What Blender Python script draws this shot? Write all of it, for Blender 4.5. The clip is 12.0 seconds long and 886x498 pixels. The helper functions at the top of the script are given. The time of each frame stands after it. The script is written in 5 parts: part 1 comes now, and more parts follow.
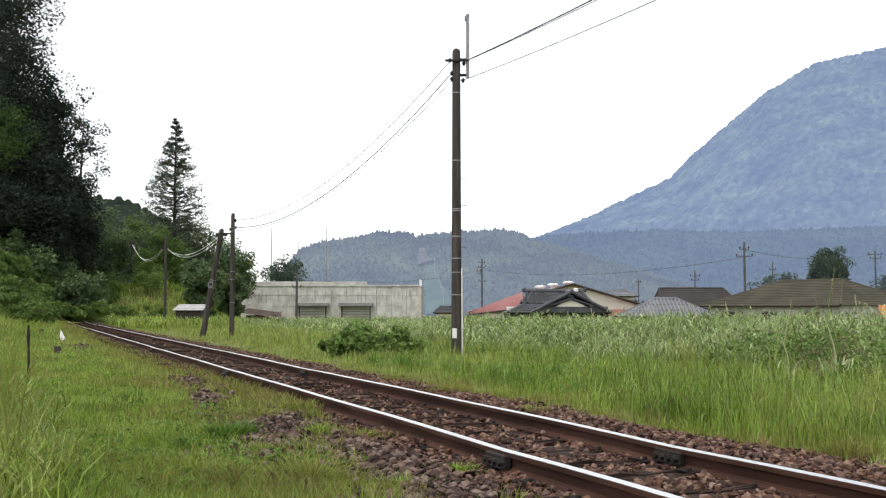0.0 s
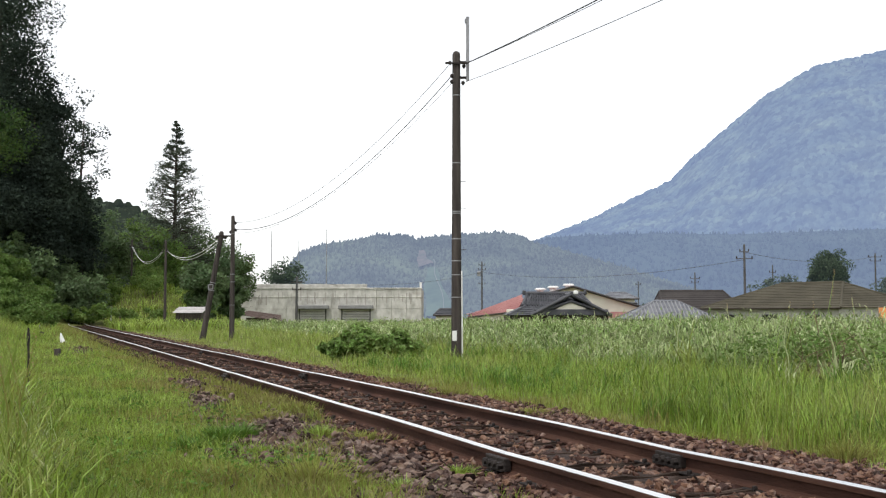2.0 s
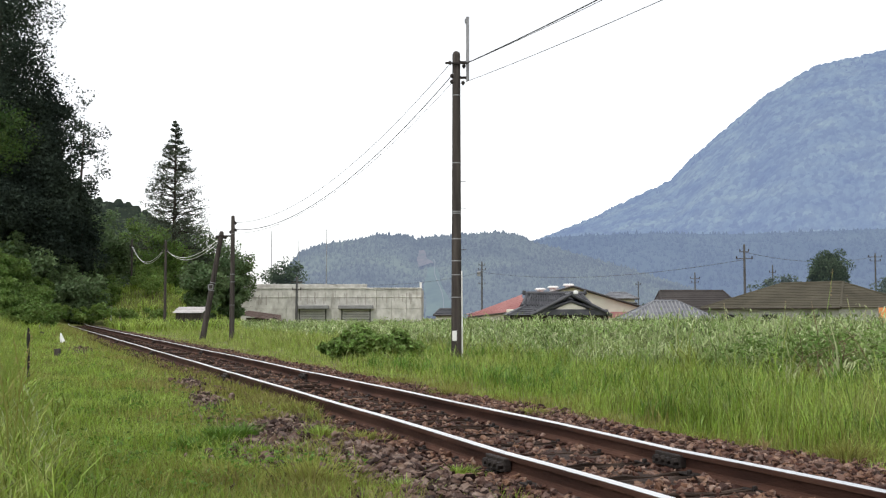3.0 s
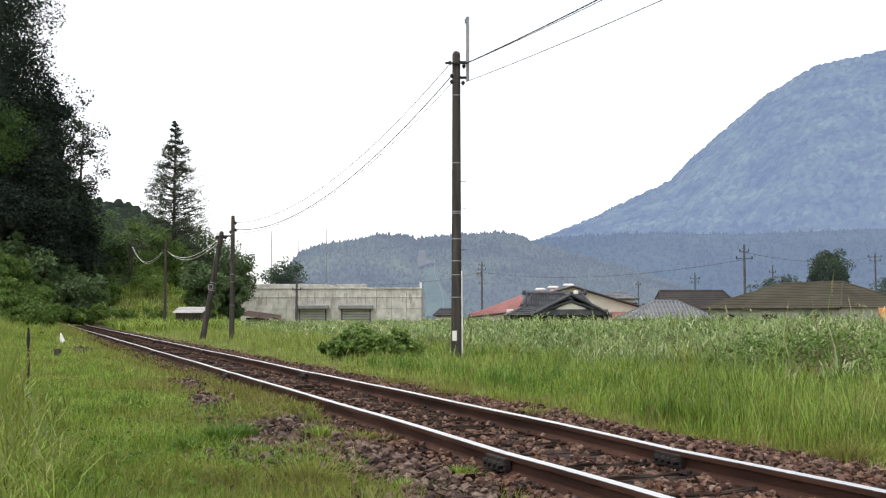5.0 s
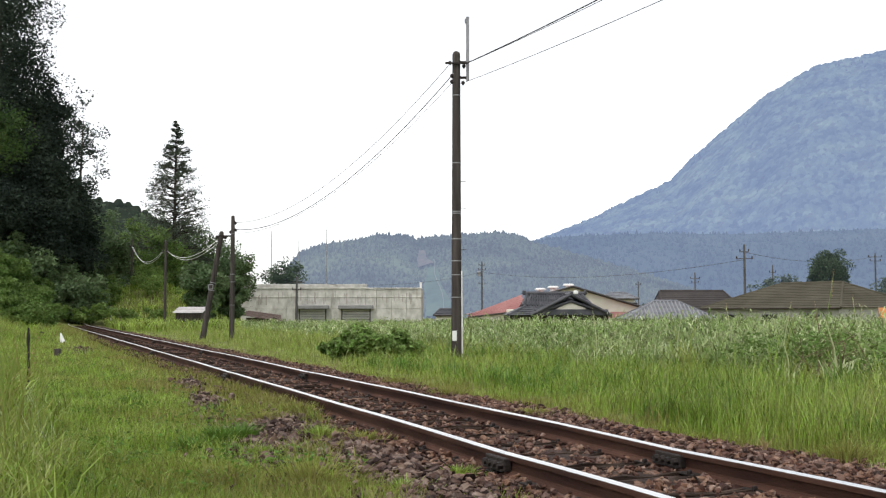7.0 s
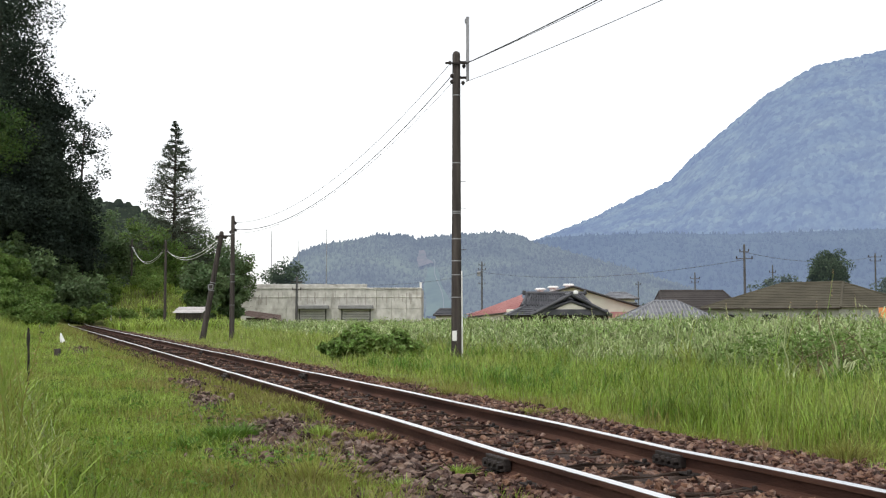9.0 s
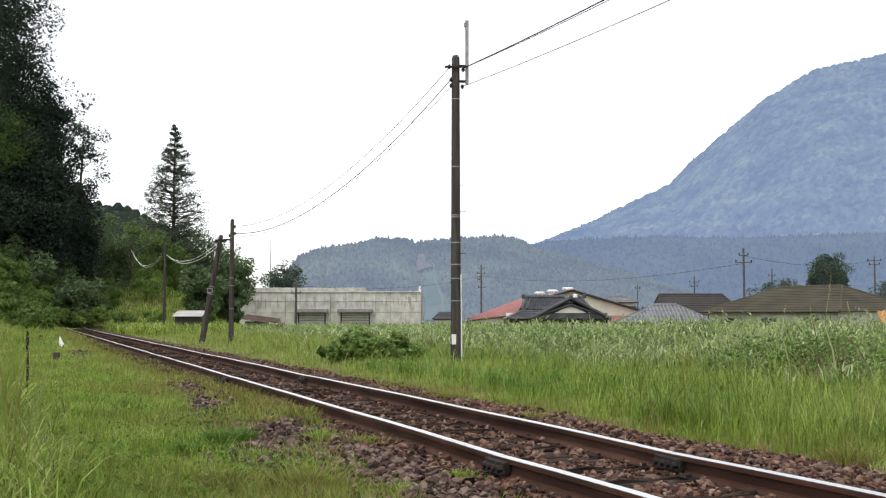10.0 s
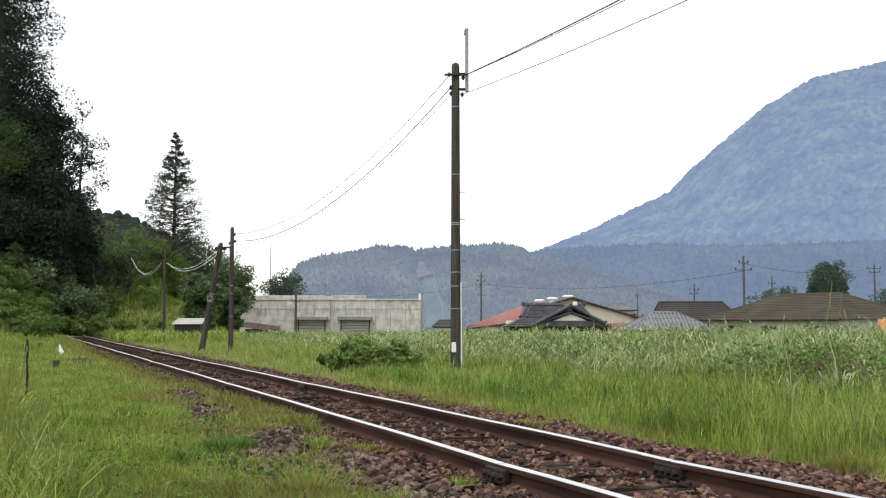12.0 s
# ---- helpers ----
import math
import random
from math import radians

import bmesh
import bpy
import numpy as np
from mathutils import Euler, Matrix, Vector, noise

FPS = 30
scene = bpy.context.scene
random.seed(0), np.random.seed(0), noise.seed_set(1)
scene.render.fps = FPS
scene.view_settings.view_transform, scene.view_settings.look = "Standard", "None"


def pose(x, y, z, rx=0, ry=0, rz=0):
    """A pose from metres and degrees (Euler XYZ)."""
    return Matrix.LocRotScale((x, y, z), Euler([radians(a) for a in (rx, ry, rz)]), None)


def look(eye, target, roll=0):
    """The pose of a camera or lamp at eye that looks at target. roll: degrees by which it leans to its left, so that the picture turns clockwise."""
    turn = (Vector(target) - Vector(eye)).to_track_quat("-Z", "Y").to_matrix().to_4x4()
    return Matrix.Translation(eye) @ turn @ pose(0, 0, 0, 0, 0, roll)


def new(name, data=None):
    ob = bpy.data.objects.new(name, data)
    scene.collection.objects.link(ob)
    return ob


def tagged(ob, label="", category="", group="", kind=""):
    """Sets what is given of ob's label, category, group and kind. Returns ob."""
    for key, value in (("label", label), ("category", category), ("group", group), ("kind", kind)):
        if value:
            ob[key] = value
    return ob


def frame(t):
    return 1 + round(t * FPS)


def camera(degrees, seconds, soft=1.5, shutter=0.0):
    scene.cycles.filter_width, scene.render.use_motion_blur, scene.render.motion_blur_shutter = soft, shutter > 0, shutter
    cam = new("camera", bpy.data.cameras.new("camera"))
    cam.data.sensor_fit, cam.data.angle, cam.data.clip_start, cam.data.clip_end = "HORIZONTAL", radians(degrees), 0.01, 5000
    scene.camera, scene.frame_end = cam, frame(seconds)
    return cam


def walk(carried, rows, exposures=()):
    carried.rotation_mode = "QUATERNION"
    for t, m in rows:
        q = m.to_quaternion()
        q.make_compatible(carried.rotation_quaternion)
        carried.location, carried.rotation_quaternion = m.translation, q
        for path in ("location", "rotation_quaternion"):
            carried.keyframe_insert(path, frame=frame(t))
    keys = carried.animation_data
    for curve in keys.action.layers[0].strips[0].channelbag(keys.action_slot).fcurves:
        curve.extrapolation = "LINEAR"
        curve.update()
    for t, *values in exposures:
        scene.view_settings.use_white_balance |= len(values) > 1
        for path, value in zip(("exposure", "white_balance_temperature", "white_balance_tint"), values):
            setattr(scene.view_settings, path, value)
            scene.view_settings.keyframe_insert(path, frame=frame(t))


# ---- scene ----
import itertools

cam = camera(44.84, 12.0, soft=1.25)
EYE = (0.0, 0.0, 1.10)
TILT = 3.343


def cam_row(t, down, side):
    """The camera stands; it only tips and turns a little on its stand."""
    k = 180 / math.pi / 1900
    return (t, pose(*EYE, 90 + TILT + down * k, 0, side * k))


walk(cam, [cam_row(*r) for r in (
    (0.0, -4.5, 0), (0.5, -3.0, 0), (1.0, -1.4, 0), (1.5, 0, 0), (2.0, 0, 0), (3.2, 0, 0), (4.8, 0, 0), (7.2, 0, 0), (8.8, 0, 0),
    (9.0, 0, 0), (9.3, 1.5, 0), (9.4, 3.2, 0), (9.5, 6.2, 0), (9.6, 6.8, 0), (9.8, 7.2, -0.4), (10.0, 6.4, -1.2), (10.1, 10.0, -1.2), (10.2, 13.0, -1.0), (10.5, 13.8, -1.6),
    (11.0, 15.3, -1.5), (11.3, 16.2, -2.6), (11.5, 16.9, -2.8), (11.7, 18.0, -1.8), (12.0, 20.0, -1.4))])

# ---- light: bright overcast sky, weak broad sun high behind the camera ----
SUN_ELEV, SUN_ROT = radians(66), radians(215)
world = bpy.data.worlds.new("overcast_sky")
scene.world = world
world.use_nodes = True
wn, wl = world.node_tree.nodes, world.node_tree.links
sky = wn.new("ShaderNodeTexSky")
sky.sky_type, sky.sun_disc = "NISHITA", False
sky.sun_elevation, sky.sun_rotation = SUN_ELEV, SUN_ROT
sky.air_density, sky.dust_density, sky.ozone_density = 1.0, 1.2, 1.0
pale = wn.new("ShaderNodeHueSaturation")
pale.inputs["Saturation"].default_value = 0.14
wl.new(sky.outputs[0], pale.inputs["Color"])
wl.new(pale.outputs[0], wn["Background"].inputs["Color"])
wn["Background"].inputs["Strength"].default_value = 0.15
sun = new("sun", bpy.data.lights.new("sun", "SUN"))
sun.data.energy, sun.data.angle, sun.data.color = 1.2, radians(12), (1.0, 0.96, 0.9)
sun.matrix_world = look((math.sin(SUN_ROT) * math.cos(SUN_ELEV), math.cos(SUN_ROT) * math.cos(SUN_ELEV), math.sin(SUN_ELEV)), (0, 0, 0))
scene.view_settings.exposure = 0.85


# ---- materials ----
def material(name, stops, scale=4.0, detail=6.0, rough=0.8, metal=0.0, bump=0.0, bump_scale=40.0, island=0.0, obj=0.0,
             translucent=0.0, haze_glow=None, stretch=(1, 1, 1), spec=0.3, fine=0.0, tone=0.0):
    """Noise-driven colour between stops, finer grain on top, bump, and a value shift per island or per object."""
    m = bpy.data.materials.new(name)
    m.use_nodes = True
    n, l = m.node_tree.nodes, m.node_tree.links
    b = n["Principled BSDF"]
    co = n.new("ShaderNodeTexCoord")
    mp = n.new("ShaderNodeMapping")
    mp.inputs["Scale"].default_value = stretch
    l.new(co.outputs["Object"], mp.inputs["Vector"])
    nz = n.new("ShaderNodeTexNoise")
    nz.inputs["Scale"].default_value, nz.inputs["Detail"].default_value = scale, detail
    l.new(mp.outputs[0], nz.inputs["Vector"])
    ramp = n.new("ShaderNodeValToRGB")
    e = ramp.color_ramp.elements
    lo, hi = 0.32, 0.68
    for i, c in enumerate(stops):
        p = lo + (hi - lo) * i / max(1, len(stops) - 1)
        el = e[i] if i < 2 else e.new(p)
        el.position, el.color = p, (*c, 1)
    l.new(nz.outputs["Fac"], ramp.inputs["Fac"])
    out = ramp.outputs["Color"]
    if fine or island or obj or tone:
        hsv = n.new("ShaderNodeHueSaturation")
        l.new(out, hsv.inputs["Color"])
        src = None
        if island:
            g = n.new("ShaderNodeNewGeometry")
            src, amt = g.outputs["Random Per Island"], island
        elif tone:
            g = n.new("ShaderNodeAttribute")
            g.attribute_name = "tone"
            src, amt = g.outputs["Fac"], tone
        elif obj:
            g = n.new("ShaderNodeObjectInfo")
            src, amt = g.outputs["Random"], obj
        else:
            g = n.new("ShaderNodeTexNoise")
            g.inputs["Scale"].default_value, g.inputs["Detail"].default_value = bump_scale, 4
            l.new(mp.outputs[0], g.inputs["Vector"])
            src, amt = g.outputs["Fac"], fine
        mr = n.new("ShaderNodeMapRange")
        mr.inputs["To Min"].default_value, mr.inputs["To Max"].default_value = 1 - amt, 1 + amt
        l.new(src, mr.inputs["Value"])
        l.new(mr.outputs[0], hsv.inputs["Value"])
        if island:
            mh = n.new("ShaderNodeMapRange")
            mh.inputs["To Min"].default_value, mh.inputs["To Max"].default_value = 0.485, 0.515
            l.new(src, mh.inputs["Value"])
            l.new(mh.outputs[0], hsv.inputs["Hue"])
        out = hsv.outputs["Color"]
    l.new(out, b.inputs["Base Color"])
    b.inputs["Roughness"].default_value, b.inputs["Metallic"].default_value = rough, metal
    b.inputs["Specular IOR Level"].default_value = spec
    if bump:
        bn = n.new("ShaderNodeTexNoise")
        bn.inputs["Scale"].default_value, bn.inputs["Detail"].default_value = bump_scale, 5
        l.new(mp.outputs[0], bn.inputs["Vector"])
        bp = n.new("ShaderNodeBump")
        bp.inputs["Strength"].default_value, bp.inputs["Distance"].default_value = bump, 0.02
        l.new(bn.outputs["Fac"], bp.inputs["Height"])
        l.new(bp.outputs[0], b.inputs["Normal"])
    if translucent:
        tr = n.new("ShaderNodeBsdfTranslucent")
        l.new(out, tr.inputs["Color"])
        mx = n.new("ShaderNodeMixShader")
        mx.inputs[0].default_value = translucent
        l.new(b.outputs[0], mx.inputs[1])
        l.new(tr.outputs[0], mx.inputs[2])
        l.new(mx.outputs[0], n["Material Output"].inputs["Surface"])
    # distance haze painted as an even emission, not scattered by any air
    if haze_glow:
        b.inputs["Emission Color"].default_value = (*haze_glow, 1)
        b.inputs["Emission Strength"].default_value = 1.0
    return m


M = {
    "soil": material("grassy_soil", [(0.075, 0.085, 0.02), (0.11, 0.13, 0.025), (0.12, 0.10, 0.04)], 0.6, 8, 0.95, bump=0.8, bump_scale=25, fine=0.4),
    "ballast_bed": material("ballast_dirt_and_gap_shade", [(0.016, 0.009, 0.007), (0.032, 0.019, 0.014), (0.055, 0.036, 0.028)], 9, 8, 0.95, bump=1.0, bump_scale=30, fine=0.4),
    "stone": material("ballast_stone", [(0.062, 0.026, 0.016), (0.110, 0.062, 0.046), (0.170, 0.118, 0.100)], 14, 5, 0.9, bump=0.5, bump_scale=90, island=0.75, spec=0.15),
    "stone_grey": material("grey_stone", [(0.056, 0.030, 0.022), (0.098, 0.066, 0.054), (0.150, 0.114, 0.100)], 12, 5, 0.9, bump=0.5, bump_scale=90, island=0.8, spec=0.15),
    "stone_piece": material("loose_stone", [(0.055, 0.032, 0.024), (0.098, 0.064, 0.052), (0.160, 0.12, 0.105)], 14, 5, 0.9, bump=0.5, bump_scale=90, obj=0.6, spec=0.15),
    "rust": material("rail_rust", [(0.026, 0.012, 0.009), (0.046, 0.021, 0.014), (0.072, 0.036, 0.025)], 5, 8, 0.8, bump=0.25, bump_scale=120, fine=0.35, stretch=(1, 0.2, 1), spec=0.15),
    "steel": material("polished_rail_head", [(0.84, 0.83, 0.82), (0.95, 0.95, 0.95)], 10, 4, 0.36, 1.0, stretch=(1, 0.05, 1), spec=0.5),
    "iron": material("dark_iron", [(0.014, 0.011, 0.010), (0.032, 0.025, 0.022)], 14, 5, 0.6, 0.3, bump=0.3, bump_scale=80),
    "sleeper": material("rotten_sleeper", [(0.012, 0.008, 0.006), (0.032, 0.021, 0.016), (0.075, 0.054, 0.043)], 6, 8, 0.95, bump=1.0, bump_scale=30, obj=0.35, stretch=(0.3, 3, 3), spec=0.08),
    "grass": material("meadow_grass", [(0.128, 0.192, 0.024), (0.228, 0.310, 0.048), (0.335, 0.38, 0.10)], 0.7, 6, 0.42, island=0.62, translucent=0.5, spec=0.5),
    "grass_dry": material("yellowing_grass", [(0.17, 0.195, 0.03), (0.225, 0.23, 0.055), (0.235, 0.195, 0.08)], 0.8, 5, 0.7, island=0.4, translucent=0.4),
    "grass_pale": material("pale_verge_grass", [(0.20, 0.27, 0.045), (0.29, 0.34, 0.08), (0.38, 0.40, 0.15)], 1.5, 5, 0.45, island=0.4, translucent=0.5, spec=0.5),
    "reed": material("reed_leaf", [(0.12, 0.185, 0.046), (0.215, 0.285, 0.092), (0.335, 0.385, 0.175)], 0.6, 6, 0.45, island=0.62, translucent=0.45, spec=0.5),
    "reed_pale": material("pale_reed_top", [(0.38, 0.43, 0.21), (0.52, 0.56, 0.34)], 0.4, 4, 0.6, island=0.35, translucent=0.4),
    "bush": material("bush_leaf", [(0.13, 0.21, 0.05), (0.25, 0.345, 0.105)], 1.2, 5, 0.5, island=0.55, translucent=0.45),
    "weed": material("weed_leaf", [(0.075, 0.15, 0.02), (0.12, 0.21, 0.03)], 0.8, 5, 0.55, island=0.4, translucent=0.35),
    # forest-edge leaves: the shade of their backlit side is put in the colour
    "leaf_dark": material("backlit_tree_leaf", [(0.021, 0.031, 0.026), (0.041, 0.056, 0.040)], 0.3, 5, 0.85, island=0.3, translucent=0.15, spec=0.04),
    "leaf_bank": material("bank_shrub_leaf", [(0.095, 0.155, 0.036), (0.155, 0.235, 0.055), (0.21, 0.29, 0.08)], 0.25, 5, 0.55, island=0.3, translucent=0.4),
    "leaf_slope": material("slope_shrub_leaf", [(0.068, 0.12, 0.028), (0.115, 0.185, 0.042), (0.165, 0.24, 0.062)], 0.3, 5, 0.6, island=0.4, translucent=0.4),
    "leaf_mid": material("tree_leaf", [(0.072, 0.115, 0.05), (0.135, 0.19, 0.078)], 0.25, 5, 0.6, island=0.45, translucent=0.35),
    "leaf_verge": material("verge_tree_leaf", [(0.020, 0.040, 0.014), (0.040, 0.072, 0.020), (0.066, 0.10, 0.026)], 0.8, 5, 0.6, island=0.35, translucent=0.3, spec=0.1),
    "leaf_conifer": material("conifer_leaf", [(0.060, 0.076, 0.058), (0.10, 0.12, 0.085)], 0.4, 5, 0.65, island=0.35, translucent=0.25, spec=0.15),
    # cedar slope: thin mist before the trees is painted as faint emission
    "forest": material("hazed_cedar_forest", [(0.012, 0.021, 0.013), (0.026, 0.037, 0.020), (0.043, 0.057, 0.027)], 0.12, 6, 0.95, tone=0.5, haze_glow=(0.010, 0.013, 0.013), spec=0.05),
    # village trees: haze painted in by paler leaf colour and weak emission
    "leaf_far": material("hazy_garden_leaf", [(0.040, 0.062, 0.034), (0.070, 0.098, 0.052)], 0.3, 5, 0.7, island=0.3, translucent=0.2, haze_glow=(0.006, 0.008, 0.010), spec=0.1),
    "leaf_haze": material("pale_hazy_leaf", [(0.045, 0.062, 0.045), (0.078, 0.10, 0.066)], 0.3, 5, 0.8, island=0.25, translucent=0.2, haze_glow=(0.018, 0.023, 0.028), spec=0.05),
    "concrete_pole": material("grey_concrete_pole", [(0.055, 0.054, 0.054), (0.10, 0.098, 0.096)], 3, 6, 0.9, stretch=(3, 3, 0.4)),
    "bark": material("tree_bark", [(0.03, 0.024, 0.02), (0.07, 0.055, 0.045)], 8, 6, 0.95, bump=0.8, bump_scale=25, stretch=(3, 3, 0.4)),
    "pole": material("weathered_pole", [(0.026, 0.021, 0.019), (0.045, 0.037, 0.033), (0.068, 0.057, 0.05)], 3, 8, 0.85, bump=0.4, bump_scale=40, stretch=(4, 4, 0.25), fine=0.3),
    "galv": material("galvanised_metal", [(0.20, 0.20, 0.21), (0.3, 0.3, 0.31)], 12, 5, 0.5, 0.5),
    "white": material("white_plastic", [(0.62, 0.62, 0.60), (0.75, 0.75, 0.73)], 6, 4, 0.5),
    "wire": material("cable_sheath", [(0.03, 0.03, 0.032), (0.06, 0.06, 0.06)], 5, 3, 0.6),
    "concrete": material("stained_concrete", [(0.35, 0.34, 0.305), (0.45, 0.44, 0.40), (0.55, 0.54, 0.50)], 2.4, 9, 0.9, obj=0.07, bump=0.2, bump_scale=4, stretch=(0.7, 1, 0.5)),
    "stain": material("grey_water_stain_and_end_wall", [(0.30, 0.28, 0.25), (0.40, 0.385, 0.345)], 0.8, 8, 0.9, stretch=(1, 1, 0.3)),
    "shutter": material("grey_shutter", [(0.34, 0.335, 0.31), (0.44, 0.43, 0.40)], 1.2, 5, 0.7),
    "dark": material("dark_pane_and_recess", [(0.02, 0.02, 0.02), (0.035, 0.035, 0.035)], 2, 3, 0.6),
    "canopy": material("grey_canopy", [(0.18, 0.18, 0.18), (0.26, 0.26, 0.255)], 2, 5, 0.8),
    "plaster": material("cream_plaster", [(0.60, 0.56, 0.47), (0.72, 0.68, 0.59)], 0.6, 6, 0.85),
    "tile_dark": material("dark_glazed_tile", [(0.035, 0.037, 0.042), (0.07, 0.07, 0.078)], 1.2, 7, 0.45, island=0.25),
    "tile_grey": material("silver_grey_tile", [(0.10, 0.104, 0.118), (0.16, 0.166, 0.18)], 1.2, 6, 0.6, island=0.2),
    "tile_olive": material("brown_olive_tile", [(0.052, 0.046, 0.033), (0.078, 0.070, 0.050)], 0.5, 7, 0.85, island=0.22, spec=0.15),
    "tile_brown": material("dark_brown_tile", [(0.028, 0.024, 0.023), (0.044, 0.038, 0.036)], 0.6, 6, 0.7, island=0.2),
    "roof_red": material("faded_red_roof", [(0.23, 0.095, 0.09), (0.30, 0.14, 0.13)], 0.5, 6, 0.6),
    "straw": material("dry_straw", [(0.30, 0.22, 0.10), (0.42, 0.33, 0.17)], 3, 4, 0.8, translucent=0.3),
    "dry_stem": material("brown_dry_stem", [(0.11, 0.075, 0.045), (0.19, 0.14, 0.085)], 3, 4, 0.85, island=0.3),
    "timber": material("old_timber", [(0.04, 0.034, 0.029), (0.085, 0.07, 0.06)], 3, 7, 0.9, stretch=(6, 6, 0.6)),
    "tin_pale": material("pale_tin_roof", [(0.36, 0.34, 0.33), (0.48, 0.46, 0.45)], 1.5, 6, 0.6, spec=0.3),
    "tin_rust": material("rusty_tin_roof", [(0.055, 0.035, 0.028), (0.11, 0.078, 0.066)], 1.5, 7, 0.8),
    "orange": material("orange_cloth", [(0.62, 0.24, 0.08), (0.70, 0.30, 0.11)], 2, 4, 0.8),
    # far hills: blue air haze painted into the material as emission
    "hill": material("hazy_wooded_hill", [(0.018, 0.026, 0.021), (0.042, 0.053, 0.041), (0.064, 0.080, 0.053)], 0.02, 8, 1.0, island=0.35, haze_glow=(0.086, 0.104, 0.150), spec=0.0),
    "foothill": material("hazy_foothill", [(0.020, 0.031, 0.028), (0.036, 0.050, 0.041)], 0.014, 8, 1.0, island=0.2, haze_glow=(0.085, 0.109, 0.177), spec=0.0),
    "mountain": material("hazy_mountain", [(0.020, 0.032, 0.030), (0.038, 0.055, 0.044), (0.058, 0.078, 0.053)], 0.02, 10, 1.0, tone=0.42, haze_glow=(0.104, 0.134, 0.230), spec=0.0),
    # hillside ground: the hill's painted haze again, as bluish emission
    "clearing": material("hazy_grass_clearing", [(0.020, 0.034, 0.025), (0.042, 0.062, 0.040)], 0.08, 8, 1.0, haze_glow=(0.086, 0.110, 0.148), fine=0.4, bump_scale=0.3),
    "track": material("hazy_pale_gravel", [(0.07, 0.078, 0.07), (0.10, 0.105, 0.095)], 0.2, 5, 1.0, haze_glow=(0.090, 0.110, 0.150)),
    "bare": material("hazy_bare_earth", [(0.024, 0.032, 0.026), (0.056, 0.049, 0.042)], 0.15, 8, 1.0, haze_glow=(0.090, 0.104, 0.148), fine=0.4, bump_scale=0.4),
}

# ---- small building kit ----
rng = np.random.default_rng(7)


def box_bm(sx, sy, sz, at=(0, 0, 0), bev=0.0, bm=None, turn=None):
    """A box with its base centre at `at`, bevelled."""
    own = bmesh.new()
    bmesh.ops.create_cube(own, size=1)
    bmesh.ops.scale(own, vec=(sx, sy, sz), verts=own.verts)
    bmesh.ops.translate(own, vec=(0, 0, sz / 2), verts=own.verts)
    if bev:
        bmesh.ops.bevel(own, geom=own.edges[:], offset=bev, segments=1, affect="EDGES")
    bmesh.ops.transform(own, matrix=Matrix.Translation(at) @ (turn or Matrix()), verts=own.verts)
    return join_bm(bm, own)


def join_bm(bm, own):
    if bm is None:
        return own
    me = bpy.data.meshes.new("tmp")
    own.to_mesh(me)
    own.free()
    bm.from_mesh(me)
    bpy.data.meshes.remove(me)
    return bm


def tube_bm(points, radii, sides=8, bm=None):
    """A tube along points with a radius at each."""
    bm = bm or bmesh.new()
    rings = []
    for i, (p, r) in enumerate(zip(points, radii)):
        a, b = Vector(points[max(0, i - 1)]), Vector(points[min(len(points) - 1, i + 1)])
        q = (b - a).to_track_quat("Z", "Y")
        rings.append([bm.verts.new(Vector(p) + q @ Vector((r * math.cos(k * math.tau / sides), r * math.sin(k * math.tau / sides), 0))) for k in range(sides)])
    for a, b in zip(rings, rings[1:]):
        for k in range(sides):
            bm.faces.new((a[k], a[(k + 1) % sides], b[(k + 1) % sides], b[k]))
    bm.faces.new(rings[0][::-1])
    bm.faces.new(rings[-1])
    return bm


def part(name, bm, mat, parent=None, label="", smooth=False):
    """One mesh object from a bmesh, under a thing or a part."""
    me = bpy.data.meshes.new(name)
    bmesh.ops.recalc_face_normals(bm, faces=bm.faces)
    bm.to_mesh(me)
    bm.free()
    me.materials.append(M[mat])
    if smooth:
        me.shade_smooth()
    ob = new(name, me)
    ob.parent = parent
    return tagged(ob, label)


def sheet(name, verts, faces, mat, parent=None, label="", smooth=False):
    """One mesh object from arrays: vertices (n, 3) and faces, a list of (k, 3 or 4) arrays."""
    me = bpy.data.meshes.new(name)
    verts = np.ascontiguousarray(verts, dtype=np.float32).reshape(-1, 3)
    loops = np.concatenate([f.reshape(-1) for f in faces]).astype(np.int32)
    sizes = np.concatenate([np.full(len(f), f.shape[1]) for f in faces]).astype(np.int32)
    me.vertices.add(len(verts))
    me.vertices.foreach_set("co", verts.reshape(-1))
    me.loops.add(len(loops))
    me.loops.foreach_set("vertex_index", loops)
    me.polygons.add(len(sizes))
    me.polygons.foreach_set("loop_start", np.concatenate(([0], np.cumsum(sizes)[:-1])).astype(np.int32))
    me.polygons.foreach_set("loop_total", sizes)
    me.update(calc_edges=True)
    me.materials.append(M[mat])
    (me.shade_smooth if smooth else me.shade_flat)()
    ob = new(name, me)
    ob.parent = parent
    return tagged(ob, label)


def thing(name, at, label, category, group="", kind="", rz=0.0):
    ob = new(name)
    ob.matrix_world = pose(*at, 0, 0, rz)
    ob.empty_display_size = 0.2
    return tagged(ob, label, category, group, kind)


# ---- the lie of the land: s metres along the track, o metres to its right ----
HEAD = radians(21.4)
DX, DY = -math.sin(HEAD), math.cos(HEAD)


def T(s, o, z=0.0):
    return (s * DX + (o + 3.5) * DY, s * DY - (o + 3.5) * DX, z)


def so(x, y):
    return x * DX + y * DY, x * DY - y * DX - 3.5


def ramp01(v, a, b):
    t = np.clip((v - a) / (b - a), 0, 1)
    return t * t * (3 - 2 * t)


